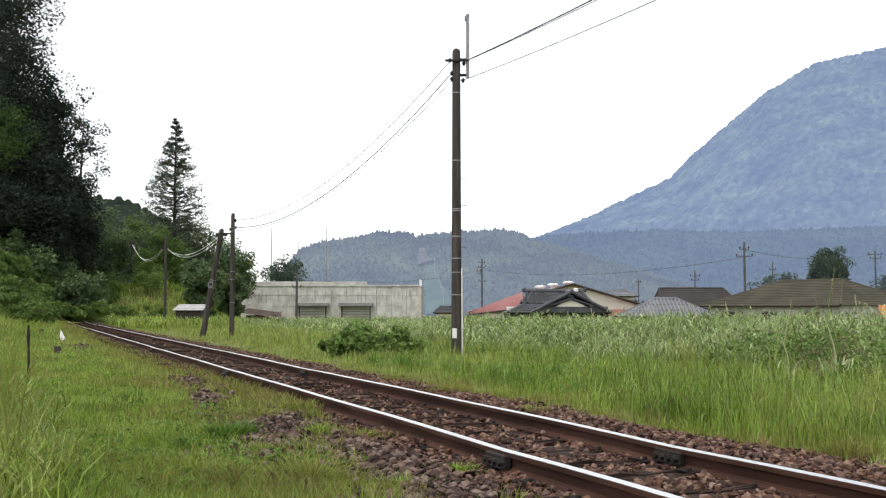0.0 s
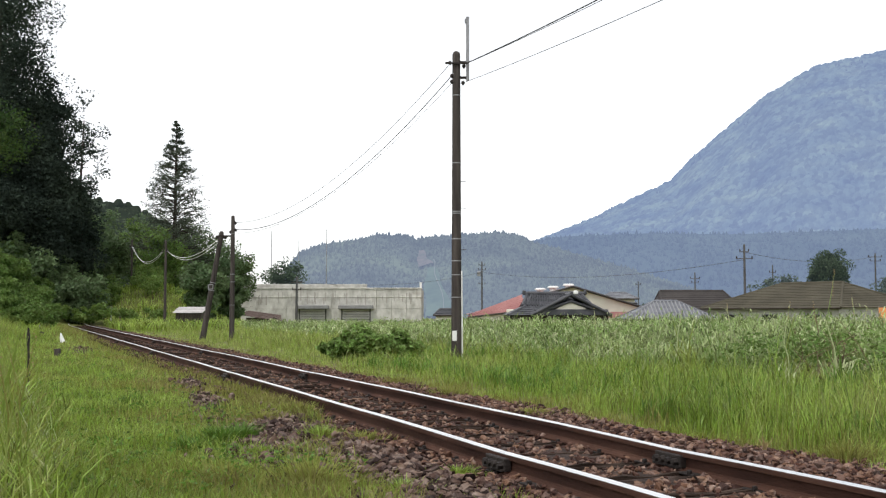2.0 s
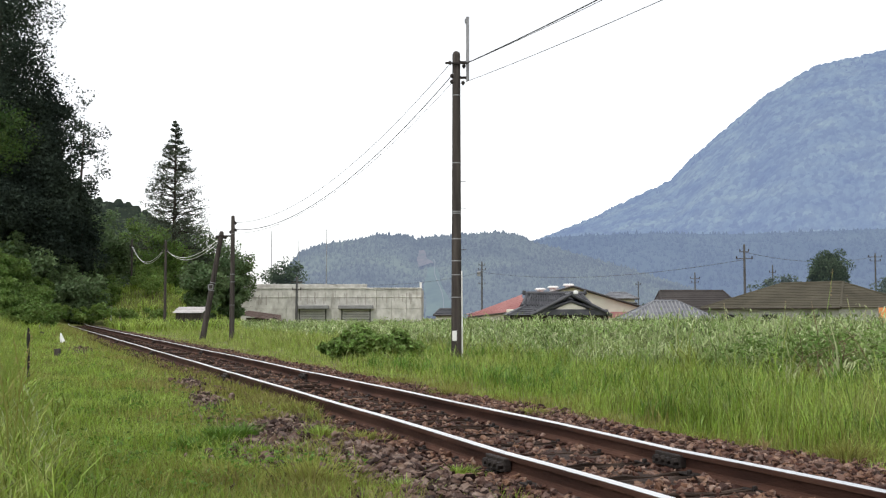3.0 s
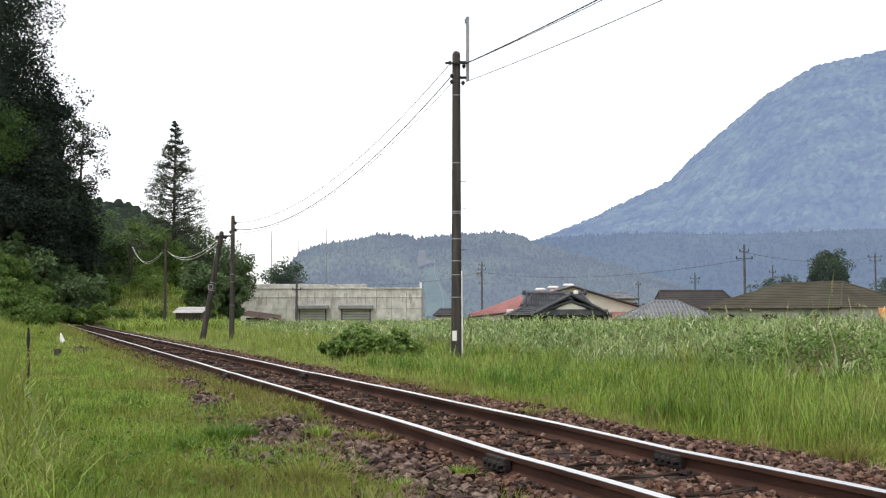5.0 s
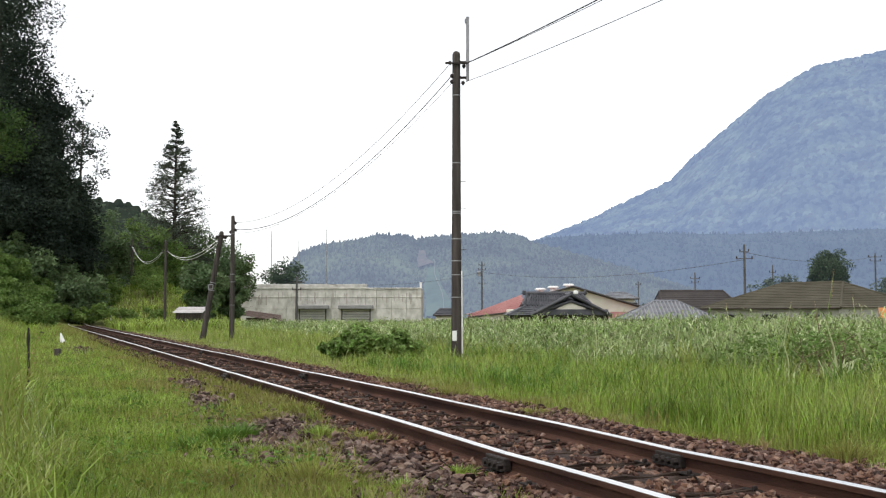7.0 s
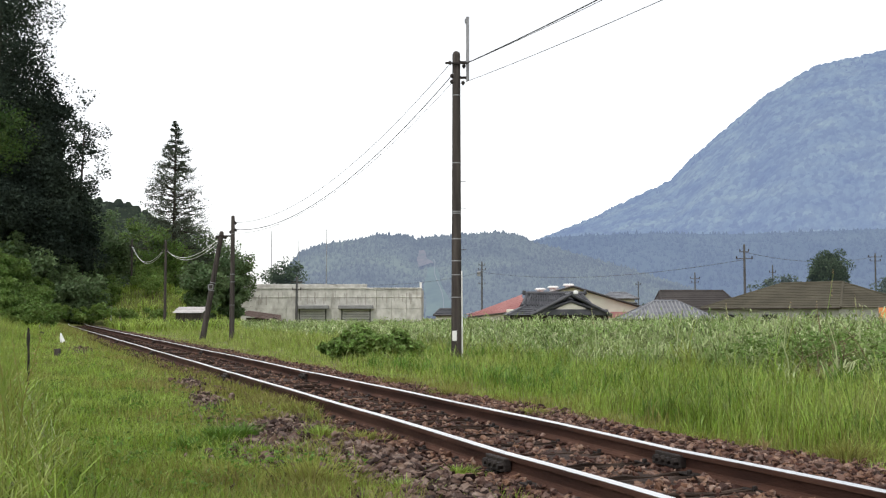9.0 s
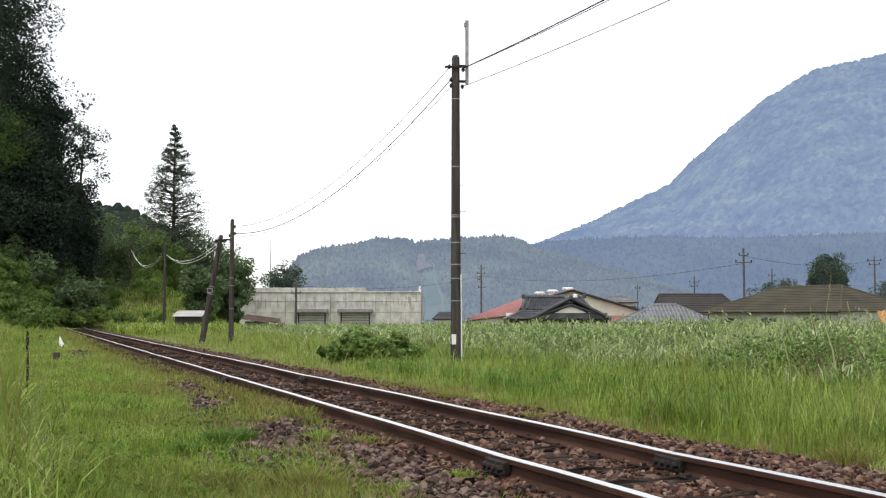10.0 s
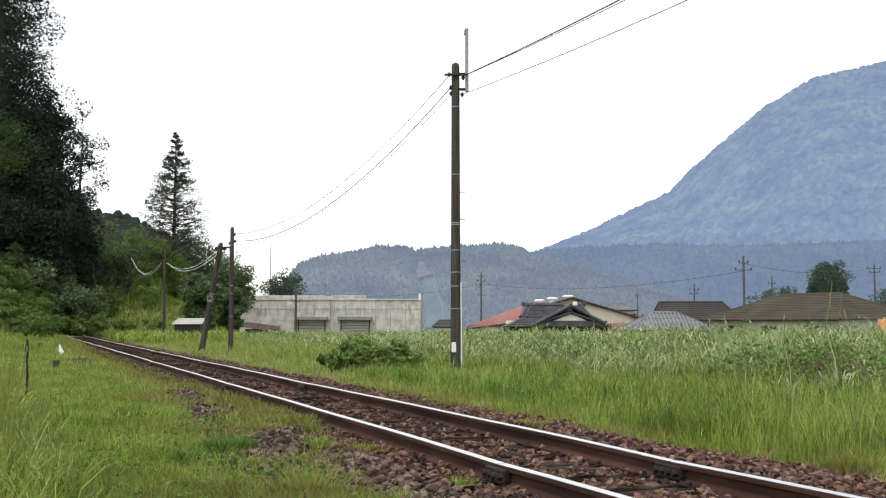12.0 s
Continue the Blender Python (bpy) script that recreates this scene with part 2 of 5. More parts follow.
def ground_z(x, y):
    """Height of the ground (arrays or numbers)."""
    x, y = np.asarray(x, float), np.asarray(y, float)
    s, o = so(x, y)
    drop = -2.2 * ramp01(o, 22, 48)
    bed = 0.05 * ramp01(o, -2.6, -1.2) * (1 - ramp01(o, 1.3, 2.3))
    edge = np.interp(s, (50, 58, 72, 90, 115, 160), (-6.0, -4.2, -2.9, 0.5, 5.0, 10.0))
    left = 8.5 * ramp01(edge - o, 0.0, 11.0) * ramp01(s, 52, 72)
    back = 4.0 * ramp01(s, 88, 130) * (1 - ramp01(o, 5, 15))
    mound = 2.6 * np.exp(-((x + 26.5) / 5.5) ** 2 - ((y - 100) / 7.5) ** 2)
    ripple = 0.03 * np.sin(x * 1.3 + 0.6 * y) * np.cos(y * 0.9 - 0.4 * x) * ramp01(np.abs(o), 2.0, 4.0)
    return drop + bed + left + back + mound + ripple - 0.02


def z_at(x, y):
    return float(ground_z(x, y))


def knots(near, far, step):
    v, out = near, [near]
    while v < far:
        step *= 1.09
        v += step
        out.append(v)
    return out


def build_ground():
    xs = np.array(sorted({-v for v in knots(6, 2600, 0.25)} | set(np.arange(-6, 6.01, 0.25)) | set(knots(6, 2600, 0.25))))
    ys = np.array(sorted({-v for v in knots(0, 900, 1.0)} | set(np.arange(0, 26, 0.25)) | set(knots(26, 3200, 0.3))))
    X, Y = np.meshgrid(xs, ys)
    V = np.stack([X, Y, ground_z(X, Y)], -1).reshape(-1, 3)
    i = np.arange((len(ys) - 1) * len(xs)).reshape(len(ys) - 1, len(xs))[:, :-1].reshape(-1)
    F = np.stack([i, i + 1, i + 1 + len(xs), i + len(xs)], -1)
    tagged(sheet("ground", V, [F], "soil", smooth=True), "grassy earth field running to the hills", "ground", kind="structure")


build_ground()


# ---- blades, leaves, stones as arrays ----
def blades(name, base, height, width, lean, mat, parent=None, label="", curl=0.5):
    """Tapered bent blades: base (n, 3), height, width and lean (n)."""
    n = len(base)
    a = rng.uniform(0, math.tau, n)
    b = rng.uniform(0, math.tau, n)
    side = np.stack([np.cos(a), np.sin(a), np.zeros(n)], -1) * (width / 2)[:, None]
    bend = np.stack([np.cos(b), np.sin(b), np.zeros(n)], -1) * (lean * height)[:, None]
    up = np.zeros((n, 3))
    up[:, 2] = height
    mid = base + up * 0.6 + bend * 0.35
    tip = base + up * (1 - 0.25 * lean[:, None] * curl) + bend
    V = np.stack([base - side, base + side, mid + side * 0.75, mid - side * 0.75, tip], 1)
    k = np.arange(n)[:, None] * 5
    return sheet(name, V, [k + np.array([0, 1, 2, 3]), k + np.array([3, 2, 4])], mat, parent, label)


def leaf_cards(centres, size, flat=0.0):
    """Folded diamond leaves round centres: arrays of vertices and faces."""
    n = len(centres)
    d = rng.normal(size=(n, 3))
    d[:, 2] *= 1 - flat
    d /= np.linalg.norm(d, axis=1)[:, None]
    e = np.cross(d, rng.normal(size=(n, 3)))
    e /= np.linalg.norm(e, axis=1)[:, None]
    f = np.cross(d, e)
    size = np.broadcast_to(size, n)[:, None]
    V = np.stack([centres - d * size * 0.5, centres + e * size * 0.28 + f * size * 0.08, centres + d * size * 0.5, centres - e * size * 0.28 + f * size * 0.08], 1)
    k = np.arange(n)[:, None] * 4
    return V.reshape(-1, 3), np.concatenate([k + np.array([0, 1, 2]), k + np.array([0, 2, 3])])


def arching(base, height, width, lean, droop, head=None):
    """Long leaves that rise and bow over: vertices and faces. head: the way each leans, or at random."""
    n = len(base)
    b = rng.uniform(0, math.tau, n) if head is None else head
    a = b + math.pi / 2 + rng.normal(0, 0.7, n)
    side = np.stack([np.cos(a), np.sin(a), np.zeros(n)], -1) * (width / 2)[:, None]
    out = np.stack([np.cos(b), np.sin(b), np.zeros(n)], -1) * (lean * height)[:, None]
    rows = []
    for t, w in ((0, 0.8), (0.45, 1.0), (0.78, 0.7), (1, 0)):
        c = base + out * t * t
        c[:, 2] += height * (t - droop * t ** 3 * 0.5)
        rows += [c] if w == 0 else [c - side * w, c + side * w]
    V = np.stack(rows, 1)
    k = np.arange(n)[:, None] * 7
    return V.reshape(-1, 3), [np.concatenate([k + np.array([0, 1, 3, 2]), k + np.array([2, 3, 5, 4])]), k + np.array([4, 5, 6])]


GOLD = (1 + 5 ** 0.5) / 2
ROCK_V = np.array([p for a in (-1, 1) for b in (-GOLD, GOLD) for p in ((0, a, b), (a, b, 0), (b, 0, a))]) * 0.5
ROCK_F = np.array([(i, j, k) for i, j, k in itertools.combinations(range(12), 3)
                   if all(abs(np.linalg.norm(ROCK_V[p] - ROCK_V[q]) - 1) < 0.01 for p, q in ((i, j), (j, k), (i, k)))])
ROCK_F = np.array([f if np.dot(np.cross(ROCK_V[f[1]] - ROCK_V[f[0]], ROCK_V[f[2]] - ROCK_V[f[0]]), ROCK_V[f[0]]) > 0 else f[::-1] for f in ROCK_F])


def stones(name, pos, size, mat, parent=None, label=""):
    """Angular broken stones, joined."""
    n = len(pos)
    rad = rng.uniform(0.5, 1.3, (n, len(ROCK_V), 1)) * rng.uniform(0.85, 1.15, (n, len(ROCK_V), 3))
    sc = rng.uniform(0.5, 1.35, (n, 1, 3)) * size[:, None, None] * np.array([1, 1, 0.72])
    a = rng.uniform(0, math.tau, n)
    V = ROCK_V[None] * rad * sc
    tip = rng.uniform(-0.7, 0.7, n)
    ct, st_ = np.cos(tip)[:, None], np.sin(tip)[:, None]
    V = np.stack([V[..., 0], V[..., 1] * ct - V[..., 2] * st_, V[..., 1] * st_ + V[..., 2] * ct], -1)
    c, s_ = np.cos(a)[:, None], np.sin(a)[:, None]
    V = np.stack([V[..., 0] * c - V[..., 1] * s_, V[..., 0] * s_ + V[..., 1] * c, V[..., 2]], -1) + pos[:, None]
    F = (np.arange(n)[:, None, None] * len(ROCK_V) + ROCK_F[None]).reshape(-1, 3)
    return sheet(name, V, [F], mat, parent, label)


def crowns(pos, rad, high, sides=6, cone=0.8):
    """Low tree crowns for far woods: a ragged spindle each."""
    n = len(pos)
    high = high * rng.uniform(0.6, 1.35, n)
    lv = np.array([[0.0, 0.55], [0.3, 1.0], [0.65, 0.62 if cone > 0.5 else 0.9], [1.0, 0.06 if cone > 0.5 else 0.35]])
    a = np.arange(sides) * math.tau / sides
    r = rad[:, None, None] * lv[None, :, 1, None] * rng.uniform(0.7, 1.25, (n, 4, sides))
    X = pos[:, 0, None, None] + r * np.cos(a)
    Y = pos[:, 1, None, None] + r * np.sin(a)
    Z = pos[:, 2, None, None] + high[:, None, None] * lv[None, :, 0, None] + 0 * r
    V = np.stack([X, Y, Z], -1).reshape(-1, 3)
    f = []
    for i in range(3):
        for k in range(sides):
            f.append([i * sides + k, i * sides + (k + 1) % sides, (i + 1) * sides + (k + 1) % sides, (i + 1) * sides + k])
    f.append([3 * sides, 3 * sides + 1, 3 * sides + 2, 3 * sides + 3])
    F = (np.arange(n)[:, None, None] * 4 * sides + np.array(f)[None]).reshape(-1, 4)
    return V, F


# ---- distant hills ----
def treetops(a, b, cell):
    """Rounded crowns packed side by side on a slope: their height 0..1 and a random tone for each crown."""
    dice = np.random.default_rng(31)
    jx, jy, size, hue = (dice.uniform(0, 1, (257, 257)) for _ in range(4))
    a = a / cell + 0.35 * np.sin(b / cell * 0.9)
    b = b / cell
    ia, ib = np.floor(a).astype(int), np.floor(b).astype(int)
    best, tone = np.zeros(a.shape), np.full(a.shape, 0.5)
    for da in (-1, 0, 1):
        for db in (-1, 0, 1):
            ka, kb = (ia + da) % 257, (ib + db) % 257
            d2 = (a - ia - da - jx[ka, kb]) ** 2 + (b - ib - db - jy[ka, kb]) ** 2
            h = (0.45 + 0.75 * size[ka, kb]) * np.sqrt(np.clip(1 - d2 / (0.55 + 0.5 * size[ka, kb]) ** 2, 0, 1))
            tone = np.where(h > best, hue[ka, kb], tone)
            best = np.maximum(best, h)
    return best, tone


def ridge(name, label, xs, zs, y_top, y_foot, mat, tree, count, cone=0.8, rough=6.0, canopy=0.0):
    """A wooded slope that climbs from its foot to a ridge and falls behind it; crowns stand all over it."""
    x = np.linspace(xs[0], xs[-1], 160)
    prof = np.interp(x, xs, zs)
    v = np.linspace(0, 1.25, 40)
    px = np.interp(np.linspace(0, 159, 160), np.arange(160), prof)

    def surf(u, w):
        pr = np.interp(u, np.linspace(0, 1, 160), px)
        up = np.where(w <= 1, np.clip(w, 0, 1) ** 0.85, 1 - (w - 1) * 1.6)
        yy = y_foot + (y_top - y_foot) * w
        xx = (xs[0] + (xs[-1] - xs[0]) * u) * (0.25 * 1 + 0.75 * yy / y_top)
        gully = rough * np.sin(u * 31 + 3 * np.sin(w * 5)) * np.sin(w * 3.1) * np.clip(1 - w, 0, 1)
        return np.stack([xx, yy, pr * up + gully - 2.5], -1)

    nu, nv = (600, 390) if canopy > 2 else (300, 200) if canopy else (160, 40)
    U, W = np.meshgrid(np.linspace(0, 1, nu), np.linspace(0, 1.25, nv))
    V = surf(U, W)
    tone = None
    if canopy:
        high, tone = treetops(U * (xs[-1] - xs[0]), W * (y_top - y_foot), canopy * 1.5)
        V[..., 2] += canopy * high
    V = V.reshape(-1, 3)
    i = np.arange((nv - 1) * nu).reshape(nv - 1, nu)[:, :-1].reshape(-1)
    F = np.stack([i, i + 1, i + nu + 1, i + nu], -1)
    hill = tagged(sheet(name, V, [F], mat, smooth=True), label, "hill", kind="structure")
    if tone is not None:
        hill.data.attributes.new("tone", "FLOAT", "POINT").data.foreach_set("value", tone.reshape(-1).astype(np.float32))
    p = surf(rng.uniform(0, 1, count), rng.uniform(0.90 if canopy > 2 else 0, 1.01, count))
    h = rng.uniform(0.7, 1.3, count) * tree
    CV, CF = crowns(p - np.array([0, 0, tree * 0.35]), h * (0.34 if cone > 0.5 else 0.6), h, 4, cone)
    tagged(sheet("tree_crowns", CV, [CF], mat, hill), kind="stuff")
    return surf


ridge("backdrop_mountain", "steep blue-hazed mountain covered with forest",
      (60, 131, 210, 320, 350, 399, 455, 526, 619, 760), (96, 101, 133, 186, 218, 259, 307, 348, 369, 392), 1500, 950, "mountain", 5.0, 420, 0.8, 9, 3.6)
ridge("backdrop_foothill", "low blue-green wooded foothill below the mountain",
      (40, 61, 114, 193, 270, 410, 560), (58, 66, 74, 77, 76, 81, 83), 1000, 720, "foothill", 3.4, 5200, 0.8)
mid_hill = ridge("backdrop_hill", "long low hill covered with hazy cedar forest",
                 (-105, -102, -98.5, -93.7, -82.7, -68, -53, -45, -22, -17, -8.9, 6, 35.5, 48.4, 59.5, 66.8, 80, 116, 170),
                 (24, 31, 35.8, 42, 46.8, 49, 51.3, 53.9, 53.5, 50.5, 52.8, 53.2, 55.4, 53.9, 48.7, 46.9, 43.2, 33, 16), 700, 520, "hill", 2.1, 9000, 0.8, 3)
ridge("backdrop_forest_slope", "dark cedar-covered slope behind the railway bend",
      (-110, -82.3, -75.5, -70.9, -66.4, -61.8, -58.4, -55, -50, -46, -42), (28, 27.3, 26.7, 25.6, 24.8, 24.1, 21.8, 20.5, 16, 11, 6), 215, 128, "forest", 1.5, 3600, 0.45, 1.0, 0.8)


def hill_patch(name, u0, u1, w0, w1, mat, label):
    """A clearing that lies on the hill's face."""
    n = 14
    U, W = np.meshgrid(np.linspace(0, 1, n), np.linspace(0, 1, n))
    uu = u0 + (u1 - u0) * ((U - 0.5) * (1.1 - 0.75 * W) + 0.5 - 0.35 * W + 0.06 * np.sin(W * 9))
    V = mid_hill(uu, w0 + (w1 - w0) * W) + np.array([0, -3, 1.5])
    i = np.arange((n - 1) * n).reshape(n - 1, n)[:, :-1].reshape(-1)
    tagged(sheet(name, V.reshape(-1, 3), [np.stack([i, i + 1, i + n + 1, i + n], -1)], mat, smooth=True), label, "clearing", kind="structure")


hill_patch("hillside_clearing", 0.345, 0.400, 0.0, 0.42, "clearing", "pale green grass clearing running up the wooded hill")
def hill_path():
    """A narrow pale track that climbs the clearing."""
    w = np.linspace(0.03, 0.52, 24)
    p = mid_hill(0.383 - 0.050 * w + 0.004 * np.sin(w * 16), w) + np.array([0, -5, 2.6])
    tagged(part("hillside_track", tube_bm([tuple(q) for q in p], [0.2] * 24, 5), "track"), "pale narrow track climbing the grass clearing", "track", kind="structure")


hill_path()
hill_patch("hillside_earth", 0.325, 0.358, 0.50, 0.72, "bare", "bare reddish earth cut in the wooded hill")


# ---- the railway ----
RAIL_TOP, RAIL_H, GAUGE = 0.20, 0.135, 1.067
JOINTS = [6.15 + 9.95 * k for k in range(-5, 9)]
track = thing("railway_track", T(0, 0, 0), "single narrow-gauge railway track, rusty rails on old wooden sleepers", "railway track", kind="structure", rz=21.4)
# profile across one rail: (offset, height above the foot)
FOOT, HEADW, WEB = 0.061, 0.032, 0.008
PROFILE = [(-FOOT, 0), (FOOT, 0), (FOOT, 0.010), (0.016, 0.024), (WEB, 0.036), (WEB, 0.094), (HEADW, 0.102), (HEADW, 0.126),
           (0.026, 0.1335), (-0.026, 0.1335), (-HEADW, 0.126), (-HEADW, 0.102), (-WEB, 0.094), (-WEB, 0.036), (-0.016, 0.024), (-FOOT, 0.010)]


def bend(s):
    """The track swings to the right at its far end."""
    return np.maximum(0, s - 68) ** 2 / 800


def rail_piece(o, s0, s1):
    """One rail length, dipping slightly at its joints, with its bright running surface."""
    st = np.linspace(s0 + 0.004, s1 - 0.004, 14)
    dip = -0.010 * np.exp(-np.minimum(st - s0, s1 - st) / 0.9) + 0.002 * np.sin(st * 1.7 + o)
    side = 0.006 * np.sin(st * 0.55 + o * 3) + bend(st)
    base = RAIL_TOP - RAIL_H
    bm = bmesh.new()
    rings = [[bm.verts.new((o + a + w, s, base + d + h)) for a, h in PROFILE] for s, d, w in zip(st, dip, side)]
    for A, B in zip(rings, rings[1:]):
        for k in range(16):
            bm.faces.new((A[k], A[(k + 1) % 16], B[(k + 1) % 16], B[k]))
    bm.faces.new(rings[0])
    bm.faces.new(rings[-1][::-1])
    rail = part("rail", bm, "rust", track)
    top = bmesh.new()
    rows = [[top.verts.new((o + a + w, s, base + d + h)) for a, h in ((-0.031, 0.1325), (-0.027, 0.1365), (0.027, 0.1365), (0.031, 0.1325))] for s, d, w in zip(st, dip, side)]
    for A, B in zip(rows, rows[1:]):
        for k in range(3):
            top.faces.new((A[k], A[k + 1], B[k + 1], B[k]))
    part("running_surface", top, "steel", rail, "bright worn steel running surface")
    return rail


def fishplate(o, s, rail):
    """Joint bars on both sides of the web, bolted."""
    for e in (-1, 1):
        bm = box_bm(0.052, 0.30, 0.080, (o + e * 0.034, s, RAIL_TOP - RAIL_H + 0.022), 0.006)
        box_bm(0.07, 0.30, 0.016, (o + e * 0.046, s, RAIL_TOP - RAIL_H + 0.018), 0.003, bm)
        part("fishplate", bm, "iron", rail)
        for k in (-0.11, -0.037, 0.037, 0.11):
            b = tube_bm([(o + e * 0.056, s + k, 0.122), (o + e * 0.094, s + k, 0.122)], [0.026, 0.022], 6)
            part("bolt", b, "iron", rail)


for o in (-GAUGE / 2 - 0.032, GAUGE / 2 + 0.032):
    shift = 0.27 if o < 0 else 0.0
    ends = [j + shift for j in JOINTS[1:]]
    for a, b in zip([-42.0] + ends, ends + [96.0]):
        if a > 80:
            continue
        r = rail_piece(o, a, b)
        if 0 < a < 45:
            fishplate(o, a, r)

# dirty bed of small broken stone under the sleepers, darkened as shade between stones
bs, bo = np.linspace(-42, 86, 360), np.linspace(-1.25, 2.05, 18)
BS, BO = np.meshgrid(bs, bo, indexing="ij")
bx, by, _ = T(BS, BO + bend(BS))
bz = np.maximum(0.048 - 0.06 * ramp01(np.abs(BO - 0.4), 1.3, 1.65), -0.03) + 0.004 * rng.normal(size=BS.shape)
k = np.arange(359 * 18).reshape(359, 18)[:, :-1].reshape(-1)
tagged(sheet("trackbed", np.stack([bx, by, bz], -1), [np.stack([k, k + 1, k + 19, k + 18], -1)], "ballast_bed"), "dirty stone bed under the track, darkened for shaded stone gaps", "trackbed", kind="structure")

SLEEPER_S = [s for j in JOINTS[:-1] for s in np.linspace(j + 0.28, j + 9.95 - 0.28, 16)]
sl_meshes = []
for k in range(6):
    # rotten timber, split along the grain into uneven ribs
    bm = None
    for c in (-0.078, -0.040, -0.004, 0.034, 0.074):
        own = bmesh.new()
        xs_ = np.linspace(-1.05, 1.05, 12) + rng.normal(0, 0.02, 12)
        hs_ = np.clip(0.062 - 0.030 * rng.random() * (abs(c) < 0.06) + 0.012 * rng.normal(size=12), 0.012, 0.072)
        ws_ = 0.017 + 0.004 * rng.normal(size=12)
        ring = [[own.verts.new((a_, c + w_ * e_ + 0.003 * rng.normal(), z_)) for e_, z_ in ((-1.15, -0.06), (1.15, -0.06), (1.0, h_), (-1.0, h_ + 0.004 * rng.normal()))] for a_, h_, w_ in zip(xs_, hs_, ws_)]
        for A, B in zip(ring, ring[1:]):
            for q in range(4):
                own.faces.new((A[q], A[(q + 1) % 4], B[(q + 1) % 4], B[q]))
        own.faces.new(ring[0][::-1])
        own.faces.new(ring[-1])
        bm = join_bm(bm, own)
    bmesh.ops.recalc_face_normals(bm, faces=bm.faces)
    me = bpy.data.meshes.new("sleeper")
    bm.to_mesh(me)
    bm.free()
    me.materials.append(M["sleeper"])
    sl_meshes.append(me)
spike_bm = box_bm(0.16, 0.17, 0.012, (0, 0, 0.060), 0.003)
for ex in (-1, 1):
    box_bm(0.026, 0.03, 0.03, (ex * 0.070, ex * 0.04, 0.068), 0.005, spike_bm)
spike_me = bpy.data.meshes.new("tie_plate")
spike_bm.to_mesh(spike_me)
spike_me.materials.append(M["iron"])
for s in SLEEPER_S:
    if s > 85:
        continue
    ob = new("sleeper", sl_meshes[rng.integers(6)])
    ob.parent = track
    ob.matrix_local = pose(rng.normal() * 0.02 + float(bend(s)), s + rng.normal() * 0.02, rng.normal() * 0.006, 0, 0, rng.normal() * 1.2)
    if s < 24:
        for o in (-GAUGE / 2 - 0.032, GAUGE / 2 + 0.032):
            p = new("tie_plate", spike_me)
            p.parent = ob
            p.matrix_local = pose(o, 0, 0)

# ---- poles, wires ----
def wire(points_a, points_b, sag, rad=0.011, n=24):
    """A sagging line between two points."""
    a, b = Vector(points_a), Vector(points_b)
    pts = [a.lerp(b, t) - Vector((0, 0, 4 * sag * t * (1 - t))) for t in np.linspace(0, 1, n)]
    return tube_bm([tuple(p) for p in pts], [rad] * n, 4)


def overhead(name, a, b, sag, rad, label, mat="wire"):
    tagged(part(name, wire(a, b, sag, rad), mat), label, "cable")


def pole_shaft(h, r0, r1, lean=(0, 0), dome=True):
    z = [-0.3, 0.0, h * 0.3, h * 0.7, h - 0.08, h - 0.03, h]
    r = [r0, r0, r0 + (r1 - r0) * 0.3, r0 + (r1 - r0) * 0.7, r1, r1 * 0.85, r1 * 0.35]
    return tube_bm([(lean[0] * q / h, lean[1] * q / h, q) for q in z], r, 14)


def band(h, r, wide=0.022, lean=(0, 0), H=1):
    return tube_bm([(lean[0] * h / H, lean[1] * h / H, h), (lean[0] * (h + wide) / H, lean[1] * (h + wide) / H, h + wide)], [r, r], 14)


def insulator(at, r=0.045, h=0.10):
    x, y, z = at
    return tube_bm([(x, y, z), (x, y, z + h * 0.3), (x, y, z + h * 0.35), (x, y, z + h * 0.7), (x, y, z + h)], [r * 0.5, r * 0.55, r, r * 0.9, r * 0.4], 8)


P1 = (0.30, 23.9)
main = thing("utility_pole", (*P1, z_at(*P1)), "slim dark weathered railway-side pole with white cable pipe", "utility pole", "railway poles")
shaft = part("shaft", pole_shaft(7.0, 0.118, 0.088), "pole", main, smooth=True)
for h in (1.45, 1.95, 2.26, 2.75, 3.32, 3.36, 4.45, 5.98):
    part("steel_band", band(h, 0.113 - h * 0.0036 + 0.004), "galv", main)
for h in (2.52, 3.45, 4.05):
    part("step_bolt", tube_bm([(0.06, 0, h), (0.22, -0.02, h)], [0.008, 0.008], 6), "iron", main)
part("cable_pipe", tube_bm([(0.128, -0.03, 0.0), (0.122, -0.03, 1.1), (0.115, -0.03, 2.05)], [0.017] * 3, 8), "white", main, "thin white plastic cable pipe")
part("label_plate", box_bm(0.10, 0.006, 0.22, (-0.045, -0.122, 0.50), 0.002), "white", main, "small blank white plate")
arm_post = box_bm(0.075, 0.06, 1.46, (0.255, 0, 6.33), 0.008)
box_bm(0.05, 0.07, 0.10, (0.215, 0, 7.64), 0.006, arm_post)
part("extension_post", arm_post, "galv", main, "grey steel extension post")
for h in (6.37, 6.72):
    part("bracket_arm", box_bm(0.34, 0.05, 0.055, (0.12, 0, h), 0.006), "iron", main)
for q in ((-0.14, -0.02, 6.68), (0.17, -0.05, 6.6), (-0.10, -0.03, 6.38), (0.15, -0.03, 6.22), (-0.1, -0.02, 6.25)):
    part("insulator", insulator(q), "iron", main)
part("top_arm", box_bm(0.5, 0.045, 0.045, (0.0, -0.1, 6.685), 0.005), "iron", main)

